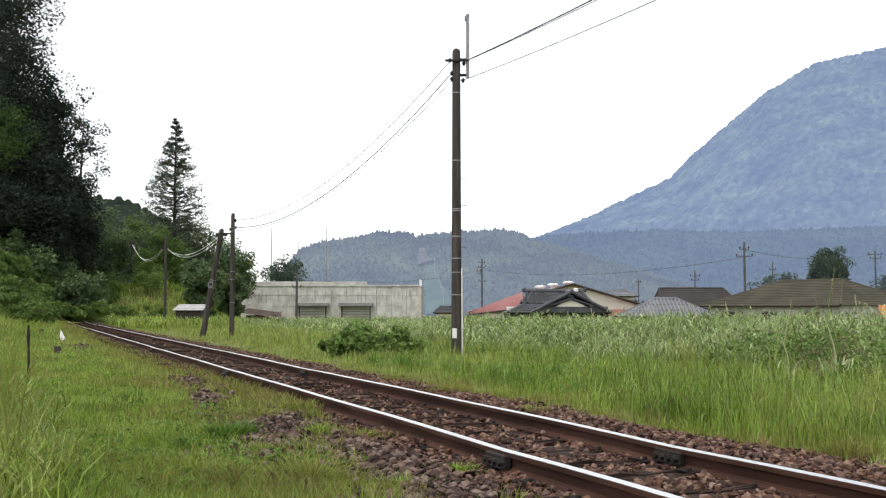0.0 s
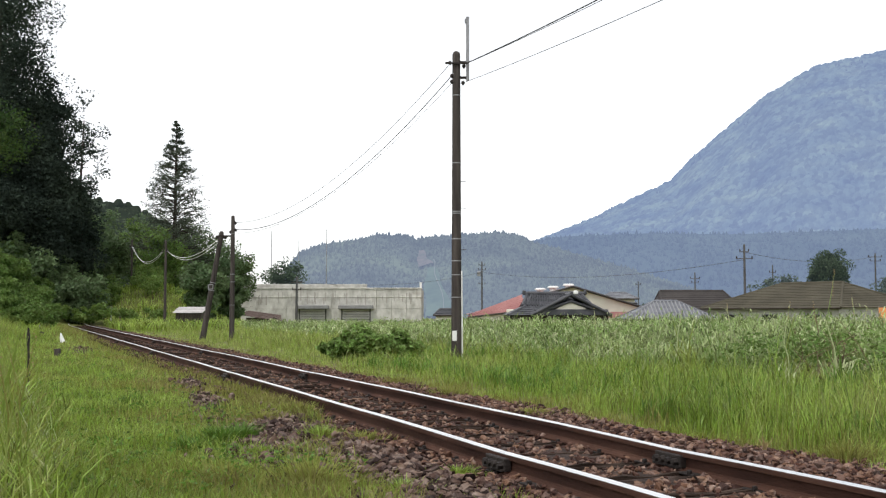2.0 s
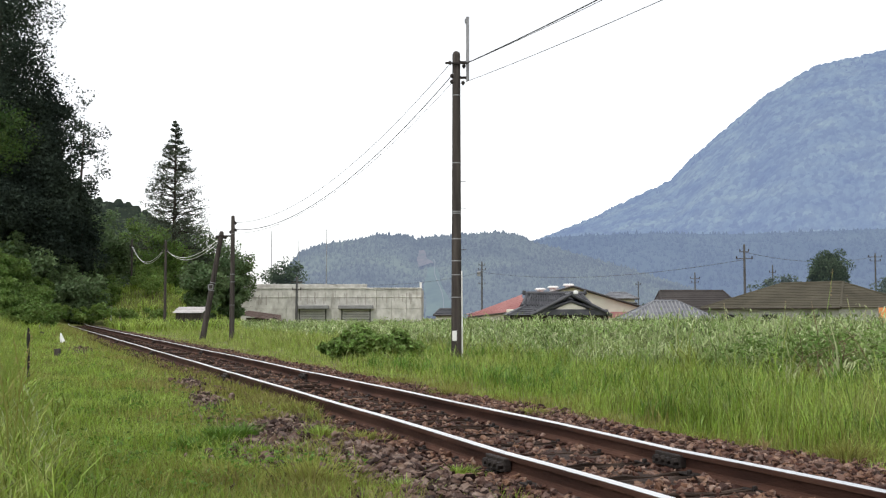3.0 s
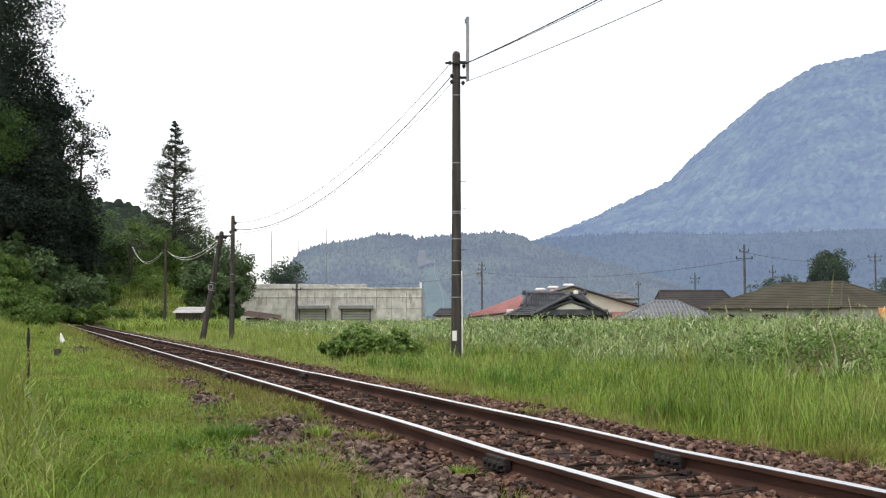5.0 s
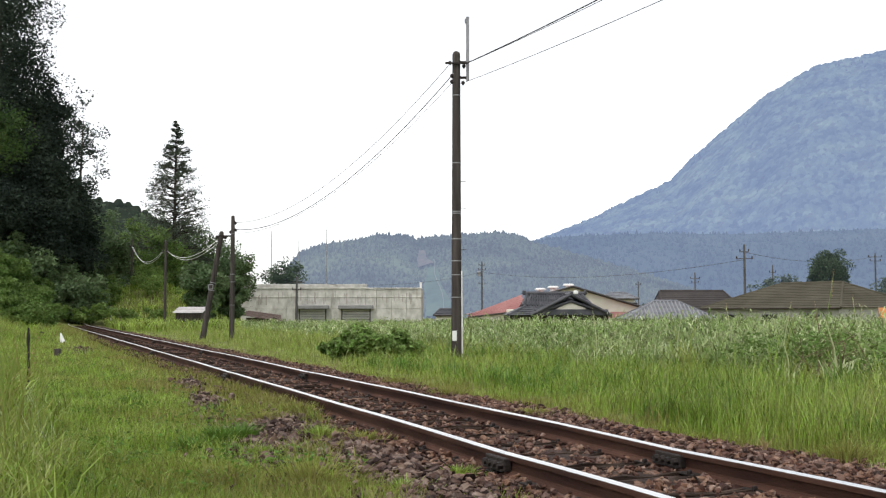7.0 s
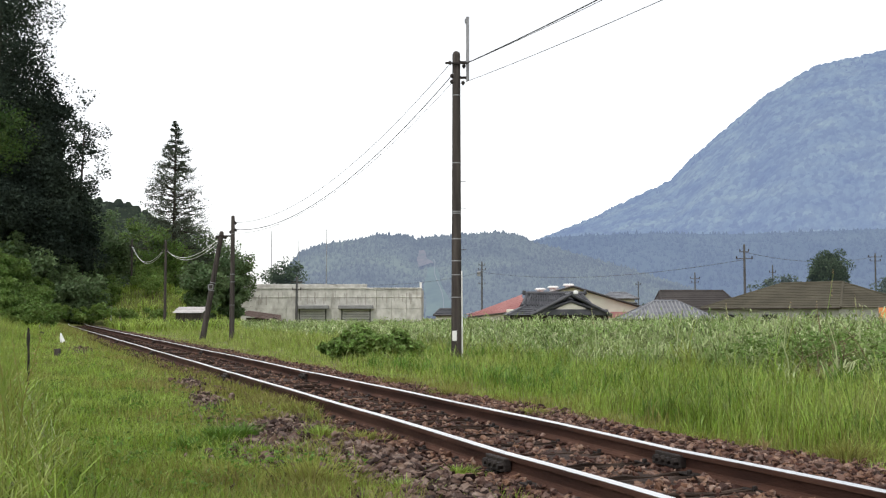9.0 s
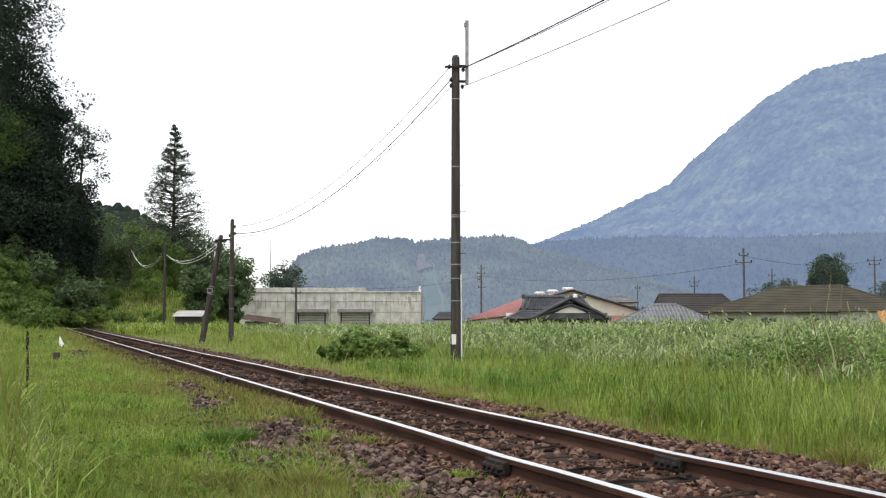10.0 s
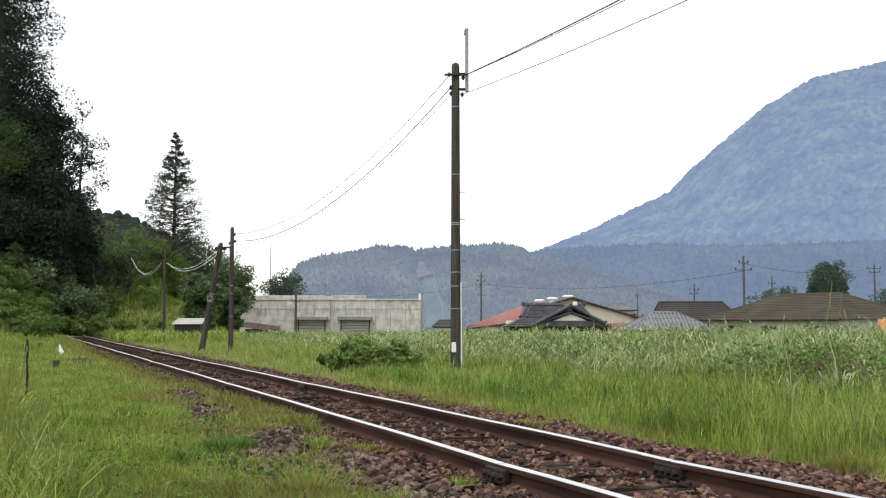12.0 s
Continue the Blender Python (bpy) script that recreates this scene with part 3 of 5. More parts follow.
P2 = (-8.24, 42.0)
z2 = z_at(*P2)
far_pole = thing("utility_pole", (*P2, z2), "straight dark wooden pole with a leaning brace beside it", "utility pole", "railway poles")
part("shaft", pole_shaft(4.92, 0.105, 0.075), "pole", far_pole, smooth=True)
for h in (1.4, 2.3, 2.6, 4.2):
    part("steel_band", band(h, 0.109 - 0.006 * h, 0.02), "galv", far_pole)
for q in ((0.1, 0, 4.55), (-0.1, 0, 4.2), (0.12, -0.02, 4.28)):
    part("insulator", insulator(q, 0.05, 0.13), "iron", far_pole)
part("bracket_arm", box_bm(0.62, 0.06, 0.06, (-0.25, 0, 4.08), 0.006), "iron", far_pole)

P3 = (-9.45, 42.3)
brace = thing("leaning_pole", (*P3, z_at(*P3)), "thick leaning brown wooden pole", "utility pole", "railway poles")
part("shaft", pole_shaft(4.3, 0.118, 0.09, (0.72, 0)), "pole", brace, smooth=True)
part("top_clamp", box_bm(0.42, 0.12, 0.12, (0.70, 0, 4.0), 0.01), "iron", brace)
fr = box_bm(0.20, 0.02, 0.03, (0.33, -0.14, 2.0), 0.004)
for fx, fz, fw, fh in ((0.33, 2.17, 0.20, 0.03), (0.24, 2.03, 0.03, 0.14), (0.42, 2.03, 0.03, 0.14)):
    box_bm(fw, 0.02, fh, (fx, -0.14, fz), 0.004, fr)
part("sign_frame", fr, "galv", brace, "small empty grey metal frame")
part("steel_band", band(1.95, 0.116, 0.03, (0.72, 0), 4.3), "galv", brace)
part("steel_band", band(2.25, 0.114, 0.03, (0.72, 0), 4.3), "galv", brace)

for (x, y, h, base) in ((-18.1, 70.0, 5.75, 0.0), (-29.6, 102.0, 6.6, 1.4)):
    q = thing("utility_pole", (x, y, z_at(x, y)), "slender wooden pole beside the railway bend", "utility pole", "railway poles")
    hh = h + base - z_at(x, y)
    part("shaft", pole_shaft(hh, 0.10, 0.075), "pole", q, smooth=True)
    for e in (-0.18, 0.12):
        part("insulator", insulator((e, 0, hh - 0.7), 0.06, 0.14), "iron", q)
    part("bracket_arm", box_bm(0.5, 0.05, 0.05, (-0.05, 0, hh - 0.75), 0.005), "iron", q)

B0 = (11.3, -4.1)
g1 = z_at(*P1)
overhead("overhead_cable", (P1[0] - 0.12, P1[1], g1 + 6.74), (P2[0] + 0.1, P2[1], z2 + 4.64), 0.90, 0.009, "thin dark overhead cable between poles")
overhead("overhead_cable", (P1[0] - 0.09, P1[1], g1 + 6.46), (P2[0] + 0.12, P2[1], z2 + 4.36), 0.95, 0.013, "thick dark overhead cable between poles")
overhead("overhead_cable", (P1[0] - 0.10, P1[1], g1 + 6.28), (P2[0] + 0.12, P2[1], z2 + 4.22), 0.85, 0.007, "thin dark overhead cable between poles")
overhead("overhead_cable", (P1[0] + 0.17, P1[1], g1 + 6.70), (B0[0], B0[1], 7.15), 0.45, 0.013, "thick dark overhead cable running past the meadow")
overhead("overhead_cable", (P1[0] + 0.25, P1[1], g1 + 6.73), (B0[0] + 0.15, B0[1], 7.05), 0.45, 0.007, "thin dark overhead cable running past the meadow")
overhead("overhead_cable", (P1[0] + 0.15, P1[1], g1 + 6.28), (B0[0] + 0.4, B0[1], 6.5), 0.45, 0.007, "twisted thin overhead cable running past the meadow")
for da, dz in ((0, 0), (0.15, -0.12)):
    overhead("overhead_cable", (-18.0 + da, 70, 5.05 + dz), (P2[0] - 0.6, P2[1], z2 + 3.95 + dz), 0.55, 0.014, "pale sagging cable bundle between poles", "white")
    overhead("overhead_cable", (-29.6 + da, 102, 7.3 + dz), (-18.3, 70, 5.1 + dz), 1.1, 0.018, "pale sagging cable bundle between poles", "white")


def town_pole(x, y, top, r, arms, label, box=False):
    base = z_at(x, y)
    q = thing("utility_pole", (x, y, base), label, "utility pole", "village poles")
    h = top - base
    part("shaft", pole_shaft(h, r * 0.85, r * 0.6), "concrete_pole", q, smooth=True)
    for k, (dz, w) in enumerate(arms):
        part("crossarm", box_bm(w, 0.07, 0.07, (0, 0, h - dz), 0.01), "timber", q)
        for e in (-0.45, 0.45):
            part("insulator", insulator((e * w, 0, h - dz + 0.08), 0.08, 0.2), "iron", q)
    if box:
        part("transformer", tube_bm([(-0.42, 0, h - 2.2), (-0.42, 0, h - 2.15), (-0.42, 0, h - 1.55), (-0.42, 0, h - 1.48)], [0.24, 0.28, 0.28, 0.2], 12), "galv", q, "grey drum transformer")


town_pole(28.1, 100, 7.4, 0.16, ((0.75, 0.9), (1.4, 1.6)), "grey concrete street pole with crossarms and wires")
town_pole(5.8, 160, 8.6, 0.17, ((0.6, 1.0), (1.3, 1.2), (3.4, 1.0)), "grey concrete street pole with crossarms and a transformer", True)
town_pole(35.2, 150, 6.6, 0.14, ((0.9, 1.4), (1.5, 1.0)), "thin grey street pole among the roofs")
town_pole(30.0, 165, 5.8, 0.12, ((0.6, 0.8),), "thin grey street pole among the roofs")
town_pole(43.0, 140, 7.2, 0.13, ((1.0, 0.9),), "thin grey street pole among the roofs")
town_pole(54.0, 134, 8.4, 0.15, ((0.5, 1.8), (1.0, 1.4)), "grey concrete street pole with crossarms")
town_pole(-16.2, 119, 5.0, 0.19, ((0.7, 1.2), (1.5, 1.0)), "dark street pole before the concrete building")
overhead("street_cable", (5.8, 160, 7.0), (28.1, 100, 5.95), 1.2, 0.02, "thin dark street cable")
overhead("street_cable", (28.1, 100, 6.65), (54.0, 134, 8.0), 0.8, 0.02, "thin dark street cable")
overhead("street_cable", (5.8, 160, 7.0), (-16.2, 119, 4.4), 1.0, 0.02, "thin dark street cable")
for x, y, top, r in ((-25.6, 160, 13.2, 0.075), (-21.8, 162, 12.4, 0.055), (-17.6, 162, 13.6, 0.065)):
    m_ = thing("radio_mast", (x, y, z_at(x, y)), "thin pale metal mast behind the concrete building", "mast", "radio masts")
    h = top - z_at(x, y)
    part("mast_tube", tube_bm([(0, 0, 0), (0, 0, h * 0.6), (0, 0, h)], [r * 1.3, r, r * 0.6], 6), "galv", m_)


# ---- buildings ----
def roof_slope(a, b, c, d, courses, mat, parent, lift=0.05, name="roof_course"):
    """A tiled slope: eave a-b, ridge d-c, laid as overlapping courses."""
    a, b, c, d = map(Vector, (a, b, c, d))
    nrm = (b - a).cross(d - a).normalized()
    made = None
    for i in range(courses):
        t0, t1 = i / courses, min(1, (i + 1.15) / courses)
        l0, r0, l1, r1 = a.lerp(d, t0), b.lerp(c, t0), a.lerp(d, t1), b.lerp(c, t1)
        up = nrm * lift
        V = [l0, r0, r1, l1, l0 + up, r0 + up, r1 + up * 0.15, l1 + up * 0.15]
        F = [[0, 3, 2, 1], [4, 5, 6, 7], [0, 1, 5, 4], [1, 2, 6, 5], [3, 0, 4, 7], [2, 3, 7, 6]]
        made = sheet(name, np.array([v[:] for v in V]), [np.array(F)], mat, parent)
    return made


def rib(a, b, r, mat, parent, name="ridge_tiles"):
    n = 8
    A, B = Vector(a), Vector(b)
    return part(name, tube_bm([tuple(A.lerp(B, t)) for t in np.linspace(0, 1, n)], [r * (1 + 0.08 * (i % 2)) for i in range(n)], 8), mat, parent)


def hip_house(name, at, w, d, eave, top, ridge_w, mat, wall, label, courses=14, shift=0.0, rz=0.0, rolls=0, ridge_r=0.14, over=0.5, roll_mat=None):
    """A hipped roof over plain walls."""
    base = z_at(at[0], at[1])
    h = thing(name, (*at, base), label, "house", "village houses", rz=rz)
    e, t = eave - base, top - base
    part("wall", box_bm(w - 2 * over, d - 2 * over, e + 0.27, (0, 0, -0.2), 0.02), wall, h)
    X, Y, R = w / 2, d / 2, ridge_w / 2
    c = [(-X, -Y, e), (X, -Y, e), (X, Y, e), (-X, Y, e)]
    r0, r1 = (-R + shift, 0, t), (R + shift, 0, t)
    roof_slope(c[0], c[1], r1, r0, courses, mat, h)
    roof_slope(c[2], c[3], r0, r1, courses, mat, h)
    roof_slope(c[1], c[2], r1, r1, courses, mat, h)
    roof_slope(c[3], c[0], r0, r0, courses, mat, h)
    fas = box_bm(w, 0.06, 0.16, (0, -Y, e - 0.13), 0.01)
    part("eave_board", fas, "timber", h)
    part("gutter", tube_bm([(-X, -Y - 0.07, e - 0.02), (X, -Y - 0.07, e - 0.02)], [0.06, 0.06], 8), "timber", h)
    rib(r0, r1, ridge_r, mat, h)
    for cc, rr in ((c[0], r0), (c[1], r1), (c[2], r1), (c[3], r0)):
        rib(rr, cc, ridge_r * 0.8, mat, h, "hip_tiles")
    for k in range(rolls):
        f = (k + 0.5) / rolls
        bx = -X + w * f
        lim = min(1.0, (bx + X) / (r0[0] + X) if bx < r0[0] else (X - bx) / (X - r1[0]) if bx > r1[0] else 1.0)
        rib((bx, -Y, e + 0.05), (bx, -Y + Y * lim, e + 0.05 + (t - e) * lim), 0.05, roll_mat or mat, h, "roll_tile")
    for k in range(3):
        wx = -w * 0.3 + k * w * 0.3
        fr = box_bm(1.7, 0.08, 1.1, (wx, -Y + over - 0.03, e - 1.6), 0.01)
        win = part("window", fr, "galv", h)
        part("pane", box_bm(1.55, 0.03, 0.95, (wx, -Y + over - 0.085, e - 1.53), 0), "dark", win)
    return h


def concrete_building():
    y, d = 125.0, 12.0
    x0, x1 = -23.5, -2.5
    base = z_at(-13, y)
    cx = (x0 + x1) / 2
    b = thing("concrete_building", (cx, y + d / 2, base), "low stained pale concrete building with two shuttered bays", "building")
    h = 3.78 - base
    W = x1 - x0
    # wall in cast panels with recessed joints
    for k in range(12):
        pw = W / 12
        for z0, z1 in ((0.0, h - 2.35), (h - 2.335, h - 1.0), (h - 0.985, h)):
            bm = box_bm(pw - (0.018 if k % 3 else 0.04), 0.3, z1 - z0, (-W / 2 + pw * (k + 0.5), -d / 2 + 0.15 + rng.normal() * 0.006, z0), 0.02)
            part("wall_panel", bm, "concrete", b)
    part("core", box_bm(W - 0.1, d - 0.6, h - 0.1, (0, 0.2, 0)), "stain", b)
    # end wall is darker than the front, in the streaks' grey all over
    part("side_wall", box_bm(0.25, d, h, (W / 2 - 0.10, 0.05, 0), 0.02), "stain", b)
    part("parapet", box_bm(14.6, 1.2, 0.55, (-W / 2 + 7.25, -d / 2 + 1.4, h), 0.03), "concrete", b)
    part("coping", box_bm(W + 0.15, 0.5, 0.14, (0, -d / 2 + 0.16, h - 0.02), 0.02), "concrete", b)
    part("string_course", box_bm(W, 0.06, 0.10, (0, -d / 2 - 0.02, h - 1.03), 0.02), "concrete", b)
    for px, ww in ((-15.15, 3.5), (-10.1, 3.7)):
        lx = px - cx
        part("canopy", box_bm(ww + 0.3, 1.0, 0.42, (lx, -d / 2 - 0.5, 1.42 - base), 0.04), "canopy", b)
        # solid near-black slab: shade of the recess is painted, no real hollow
        bay = part("bay", box_bm(ww - 0.3, 0.12, 1.42 - base, (lx, -d / 2 - 0.05, 0), 0.01), "dark", b)
        for k in range(12):
            part("shutter_slat", box_bm(ww - 0.55, 0.06, 0.26, (lx, -d / 2 - 0.12, 1.42 - base - 0.3 * (k + 1)), 0.02), "shutter", bay)
    for k in range(60):
        part("stain_streak", box_bm(rng.uniform(0.04, 0.14), 0.006, rng.uniform(0.3, 1.3), (rng.uniform(-W / 2 + 0.4, W / 2 - 0.4), -d / 2 - 0.003 - k * 0.0015, h - rng.uniform(1.1, 2.0)), 0), "stain", b)
    part("vent_pipe", tube_bm([(W / 2 - 0.1, -d / 2 + 0.3, h), (W / 2 - 0.1, -d / 2 + 0.3, h + 0.75)], [0.14, 0.14], 10), "white", b)


concrete_building()


def gable_hall():
    """Cream gable end towards the railway, faded red roof with three vents."""
    y, xl, xr, xp = 116.0, 2.8, 22.2, 14.0
    base = z_at(12, y)
    cx = (xl + xr) / 2
    h = thing("gabled_hall", (cx, y, base), "large cream hall with faded red metal roof", "building", "village houses")
    el, er, tp, L = 0.75 - base, 1.35 - base, 3.80 - base, 16.0
    A, B, P = xl - cx, xr - cx, xp - cx
    bm = bmesh.new()
    f0 = [bm.verts.new((x, 0, z)) for x, z in ((A + 0.5, -0.2), (B - 0.4, -0.2), (B - 0.4, er), (P, tp - 0.1), (A + 0.5, el))]
    f1 = [bm.verts.new((v.co.x, L, v.co.z)) for v in f0]
    bm.faces.new(f0)
    bm.faces.new(f1[::-1])
    for k in range(5):
        bm.faces.new((f0[k], f1[k], f1[(k + 1) % 5], f0[(k + 1) % 5]))
    part("wall", bm, "plaster", h)
    # the left slope tips towards the viewer at its verge
    roof_slope((A, L, el), (A, -0.5, el), (P, -0.5, tp), (P, L, tp), 10, "roof_red", h, 0.06)
    roof_slope((B, -0.5, er), (B, L, er), (P, L, tp), (P, -0.5, tp), 10, "roof_red", h, 0.06)
    for a, b in (((A, -0.55, el), (P, -0.55, tp)), ((B, -0.55, er), (P, -0.55, tp))):
        rib(a, b, 0.11, "tile_brown", h, "verge_board")
    for k, (vx, vz) in enumerate(((-3.3, 3.40), (-1.9, 3.62), (-0.2, 3.87))):
        v = part("roof_vent", tube_bm([(P + vx, 2.0, vz - base - 0.6), (P + vx, 2.0, vz - base + 0.05)], [0.4, 0.4], 12), "white", h)
        part("vent_cap", tube_bm([(P + vx, 2.0, vz - base + 0.06), (P + vx, 2.0, vz - base + 0.2), (P + vx, 2.0, vz - base + 0.3)], [0.62, 0.62, 0.42], 14), "white", v)
    # hipped red slope towards the railway
    roof_slope((2.5 - cx, -3.0, 0.55 - base), (8.5 - cx, -3.0, 1.25 - base), (8.5 - cx, -0.6, 2.95 - base), (3.3 - cx, -0.6, 0.95 - base), 8, "roof_red", h, 0.05)
    part("eave_board", tube_bm([(2.5 - cx, -3.05, 0.5 - base), (8.5 - cx, -3.05, 1.2 - base)], [0.1, 0.1], 6), "timber", h)
    part("side_wall", box_bm(4.4, 2.2, 1.0 - base, (5.9 - cx, -1.6, -0.2), 0.02), "plaster", h)
    part("side_wall", box_bm(1.7, 0.3, 1.55 - base, (7.5 - cx, -3.5, -0.2), 0.02), "plaster", h, "white plastered end wall")
    # lean-to with a red roof at the foot
    roof_slope((4.9, -3.0, 0.45 - base), (8.6, -3.0, 0.45 - base), (8.6, -0.2, 1.1 - base), (4.9, -0.2, 1.1 - base), 5, "roof_red", h, 0.05, "porch_course")


gable_hall()


def tiled_house():
    """Hip-and-gable house with dark glazed tiles and a front gable."""
    y = 92.0
    cx = 9.54
    base = z_at(cx, y)
    h = thing("tiled_house", (cx, y, base), "old house with dark glazed hip-and-gable tile roof", "house", "village houses")
    e, t = 0.80 - base, 2.58 - base
    X, Y, R = 4.2, 4.0, 2.35
    part("wall", box_bm(8.2, 6.6, e + 0.2, (0, 0, -0.1), 0.02), "timber", h)
    c = [(-X, -Y, e), (X, -Y, e), (X, Y, e), (-X, Y, e)]
    # lower hipped skirt, then the steeper upper gable roof
    m = 0.42
    q = [(-X + 1.5, -Y * (1 - m), e + 0.75), (X - 1.5, -Y * (1 - m), e + 0.75), (X - 1.5, Y * (1 - m), e + 0.75), (-X + 1.5, Y * (1 - m), e + 0.75)]
    for i in range(4):
        j = (i + 1) % 4
        roof_slope(c[i], c[j], q[j], q[i], 5, "tile_dark", h)
    roof_slope((-R - 0.5, -Y * (1 - m), e + 0.75), (R + 0.5, -Y * (1 - m), e + 0.75), (R, 0, t), (-R, 0, t), 9, "tile_dark", h)
    roof_slope((R + 0.5, Y * (1 - m), e + 0.75), (-R - 0.5, Y * (1 - m), e + 0.75), (-R, 0, t), (R, 0, t), 9, "tile_dark", h)
    rib((-R - 0.2, 0, t + 0.08), (R + 0.2, 0, t + 0.08), 0.17, "tile_dark", h)
    for sx in (-1, 1):
        rib((sx * R, 0, t), (sx * (R + 0.55), -Y * (1 - m), e + 0.8), 0.13, "tile_dark", h, "descending_ridge")
        rib((sx * R * 0.85, -0.1, t), (sx * (R * 0.85 + 0.5), -Y * (1 - m), e + 0.82), 0.09, "tile_dark", h, "descending_ridge")
        rib(q[0] if sx < 0 else q[1], c[0] if sx < 0 else c[1], 0.13, "tile_dark", h, "hip_tiles")
        part("ridge_end", box_bm(0.30, 0.34, 0.4, (sx * (R + 0.25), 0, t - 0.05), 0.08), "tile_dark", h)
    for k in range(26):
        bx = -R - 0.2 + (2 * R + 0.4) * (k + 0.5) / 26
        rib((bx * 1.12, -Y * (1 - m), e + 0.80), (bx, -0.05, t + 0.03), 0.045, "tile_dark", h, "roll_tile")
    # front gable
    gx, gw, gz = 0.9, 3.25, 2.50 - base
    bm = bmesh.new()
    bm.faces.new([bm.verts.new(v) for v in ((gx - 1.3, -Y - 0.40, e + 0.5), (gx + 1.3, -Y - 0.40, e + 0.5), (gx, -Y - 0.40, gz - 0.6))])
    g = part("front_gable", bmesh_thick(bm, 0.15), "plaster", h, "pale plaster gable under the tiles")
    rib((gx - 2.0, -Y - 0.5, e + 0.5), (gx, -Y - 0.5, gz - 0.55), 0.11, "tile_dark", h, "verge_tiles")
    rib((gx + 2.0, -Y - 0.5, e + 0.5), (gx, -Y - 0.5, gz - 0.55), 0.11, "tile_dark", h, "verge_tiles")
    part("gable_skirt", box_bm(2 * gw - 0.5, 0.3, 0.5, (gx, -Y - 0.3, e), 0.03), "tile_dark", h)
    for sx in (-1, 1):
        p0, p1 = (gx + sx * gw, -Y - 0.6, e + 0.05), (gx, -Y - 0.6, gz)
        a_, b_ = (gx + sx * gw, -1.5, e + 0.05), (gx, -1.0, gz)
        roof_slope(*((p0, a_, b_, p1) if sx > 0 else (a_, p0, p1, b_)), 9, "tile_dark", h)
        rib(p0, p1, 0.13, "tile_dark", h, "verge_tiles")
        rib((p0[0], p0[1] + 0.5, p0[2] + 0.08), (p1[0], p1[1] + 0.5, p1[2] + 0.06), 0.10, "tile_dark", h, "verge_tiles")
    rib((gx, -Y - 0.7, gz + 0.05), (gx, -0.8, gz + 0.05), 0.14, "tile_dark", h)
    part("ridge_end", box_bm(0.36, 0.25, 0.32, (gx + 0.35, -Y - 0.7, gz + 0.0), 0.06), "white", h, "white ornamental ridge-end tile")


def bmesh_thick(bm, t):
    ret = bmesh.ops.extrude_face_region(bm, geom=bm.faces[:])
    bmesh.ops.translate(bm, vec=(0, t, 0), verts=[v for v in ret["geom"] if isinstance(v, bmesh.types.BMVert)])
    return bm


tiled_house()
hip_house("tiled_house", (16.55, 80), 6.6, 5.0, 0.55, 1.85, 1.7, "tile_grey", "plaster", "small house with silver-grey tiled hip roof", 3, 0.0, 0, 24, roll_mat="galv")
hip_house("tiled_house", (28.8, 122), 9.4, 8.0, 0.9, 3.45, 7.2, "tile_brown", "plaster", "house with plain dark brown tiled roof", 10, -0.6)
hip_house("tiled_house", (32.4, 94.5), 14.5, 12.2, 1.42, 3.6, 6.4, "tile_olive", "shutter", "wide house with weathered olive-brown tiled hip roof", 15, 0.0, -55.7)


hip_house("tiled_house", (24.4, 150), 5.0, 5.0, 2.9, 3.75, 2.2, "tile_grey", "plaster", "small pale house with light metal roof behind the hall", 4)
hip_house("garden_shed", (0.25, 112), 2.4, 2.2, 0.75, 1.35, 1.2, "tile_dark", "plaster", "tiny shed with dark tiled roof behind the reeds", 4, over=0.2)


def banner():
    x, y = 32.2, 78.0
    b = thing("orange_banner", (x, y, z_at(x, y)), "plain orange cloth banner hung on posts", "banner")
    z0 = 0.1 - z_at(x, y)
    bm = box_bm(1.2, 0.03, 1.3, (0, 0, z0), 0.01)
    part("cloth", bm, "orange", b)
    for e in (-0.62, 0.62):
        part("post", tube_bm([(e, 0, 0), (e, 0, z0 + 1.35)], [0.025, 0.025], 8), "galv", b)


banner()


def small_hut():
    x, y = -16.5, 70.5
    b = thing("small_shed", (x, y, z_at(x, y)), "small dark timber shed with pale tin roof on short legs", "shed")
    for k in range(8):
        part("board", box_bm(0.205, 0.05, 0.62, (-0.77 + 0.21 * k, -0.6, 0.42), 0.006), "timber", b)
    part("body", box_bm(1.62, 1.15, 0.6, (-0.03, 0, 0.43), 0.01), "timber", b)
    for ex in (-0.7, 0.65):
        for ey in (-0.5, 0.5):
            part("leg", box_bm(0.1, 0.1, 0.5, (ex, ey, -0.05), 0.01), "timber", b)
    roof_slope((-1.0, -0.95, 1.02), (0.95, -0.95, 1.02), (0.95, 0.8, 1.42), (-1.0, 0.8, 1.42), 4, "tin_pale", b, 0.03, "tin_sheet")


small_hut()


def low_shed():
    x, y = -16.4, 98.0
    b = thing("low_shed", (x, y, z_at(x, y)), "collapsing low shed with rusty tin roof in the grass", "shed")
    part("wall", box_bm(2.8, 1.6, 0.5, (0, 0, 0), 0.02), "timber", b)
    roof_slope((-1.9, -1.2, 0.75), (1.9, -1.2, 0.15), (1.5, 0.8, 0.75), (-1.5, 0.8, 1.15), 5, "tin_rust", b, 0.04, "tin_sheet")


low_shed()


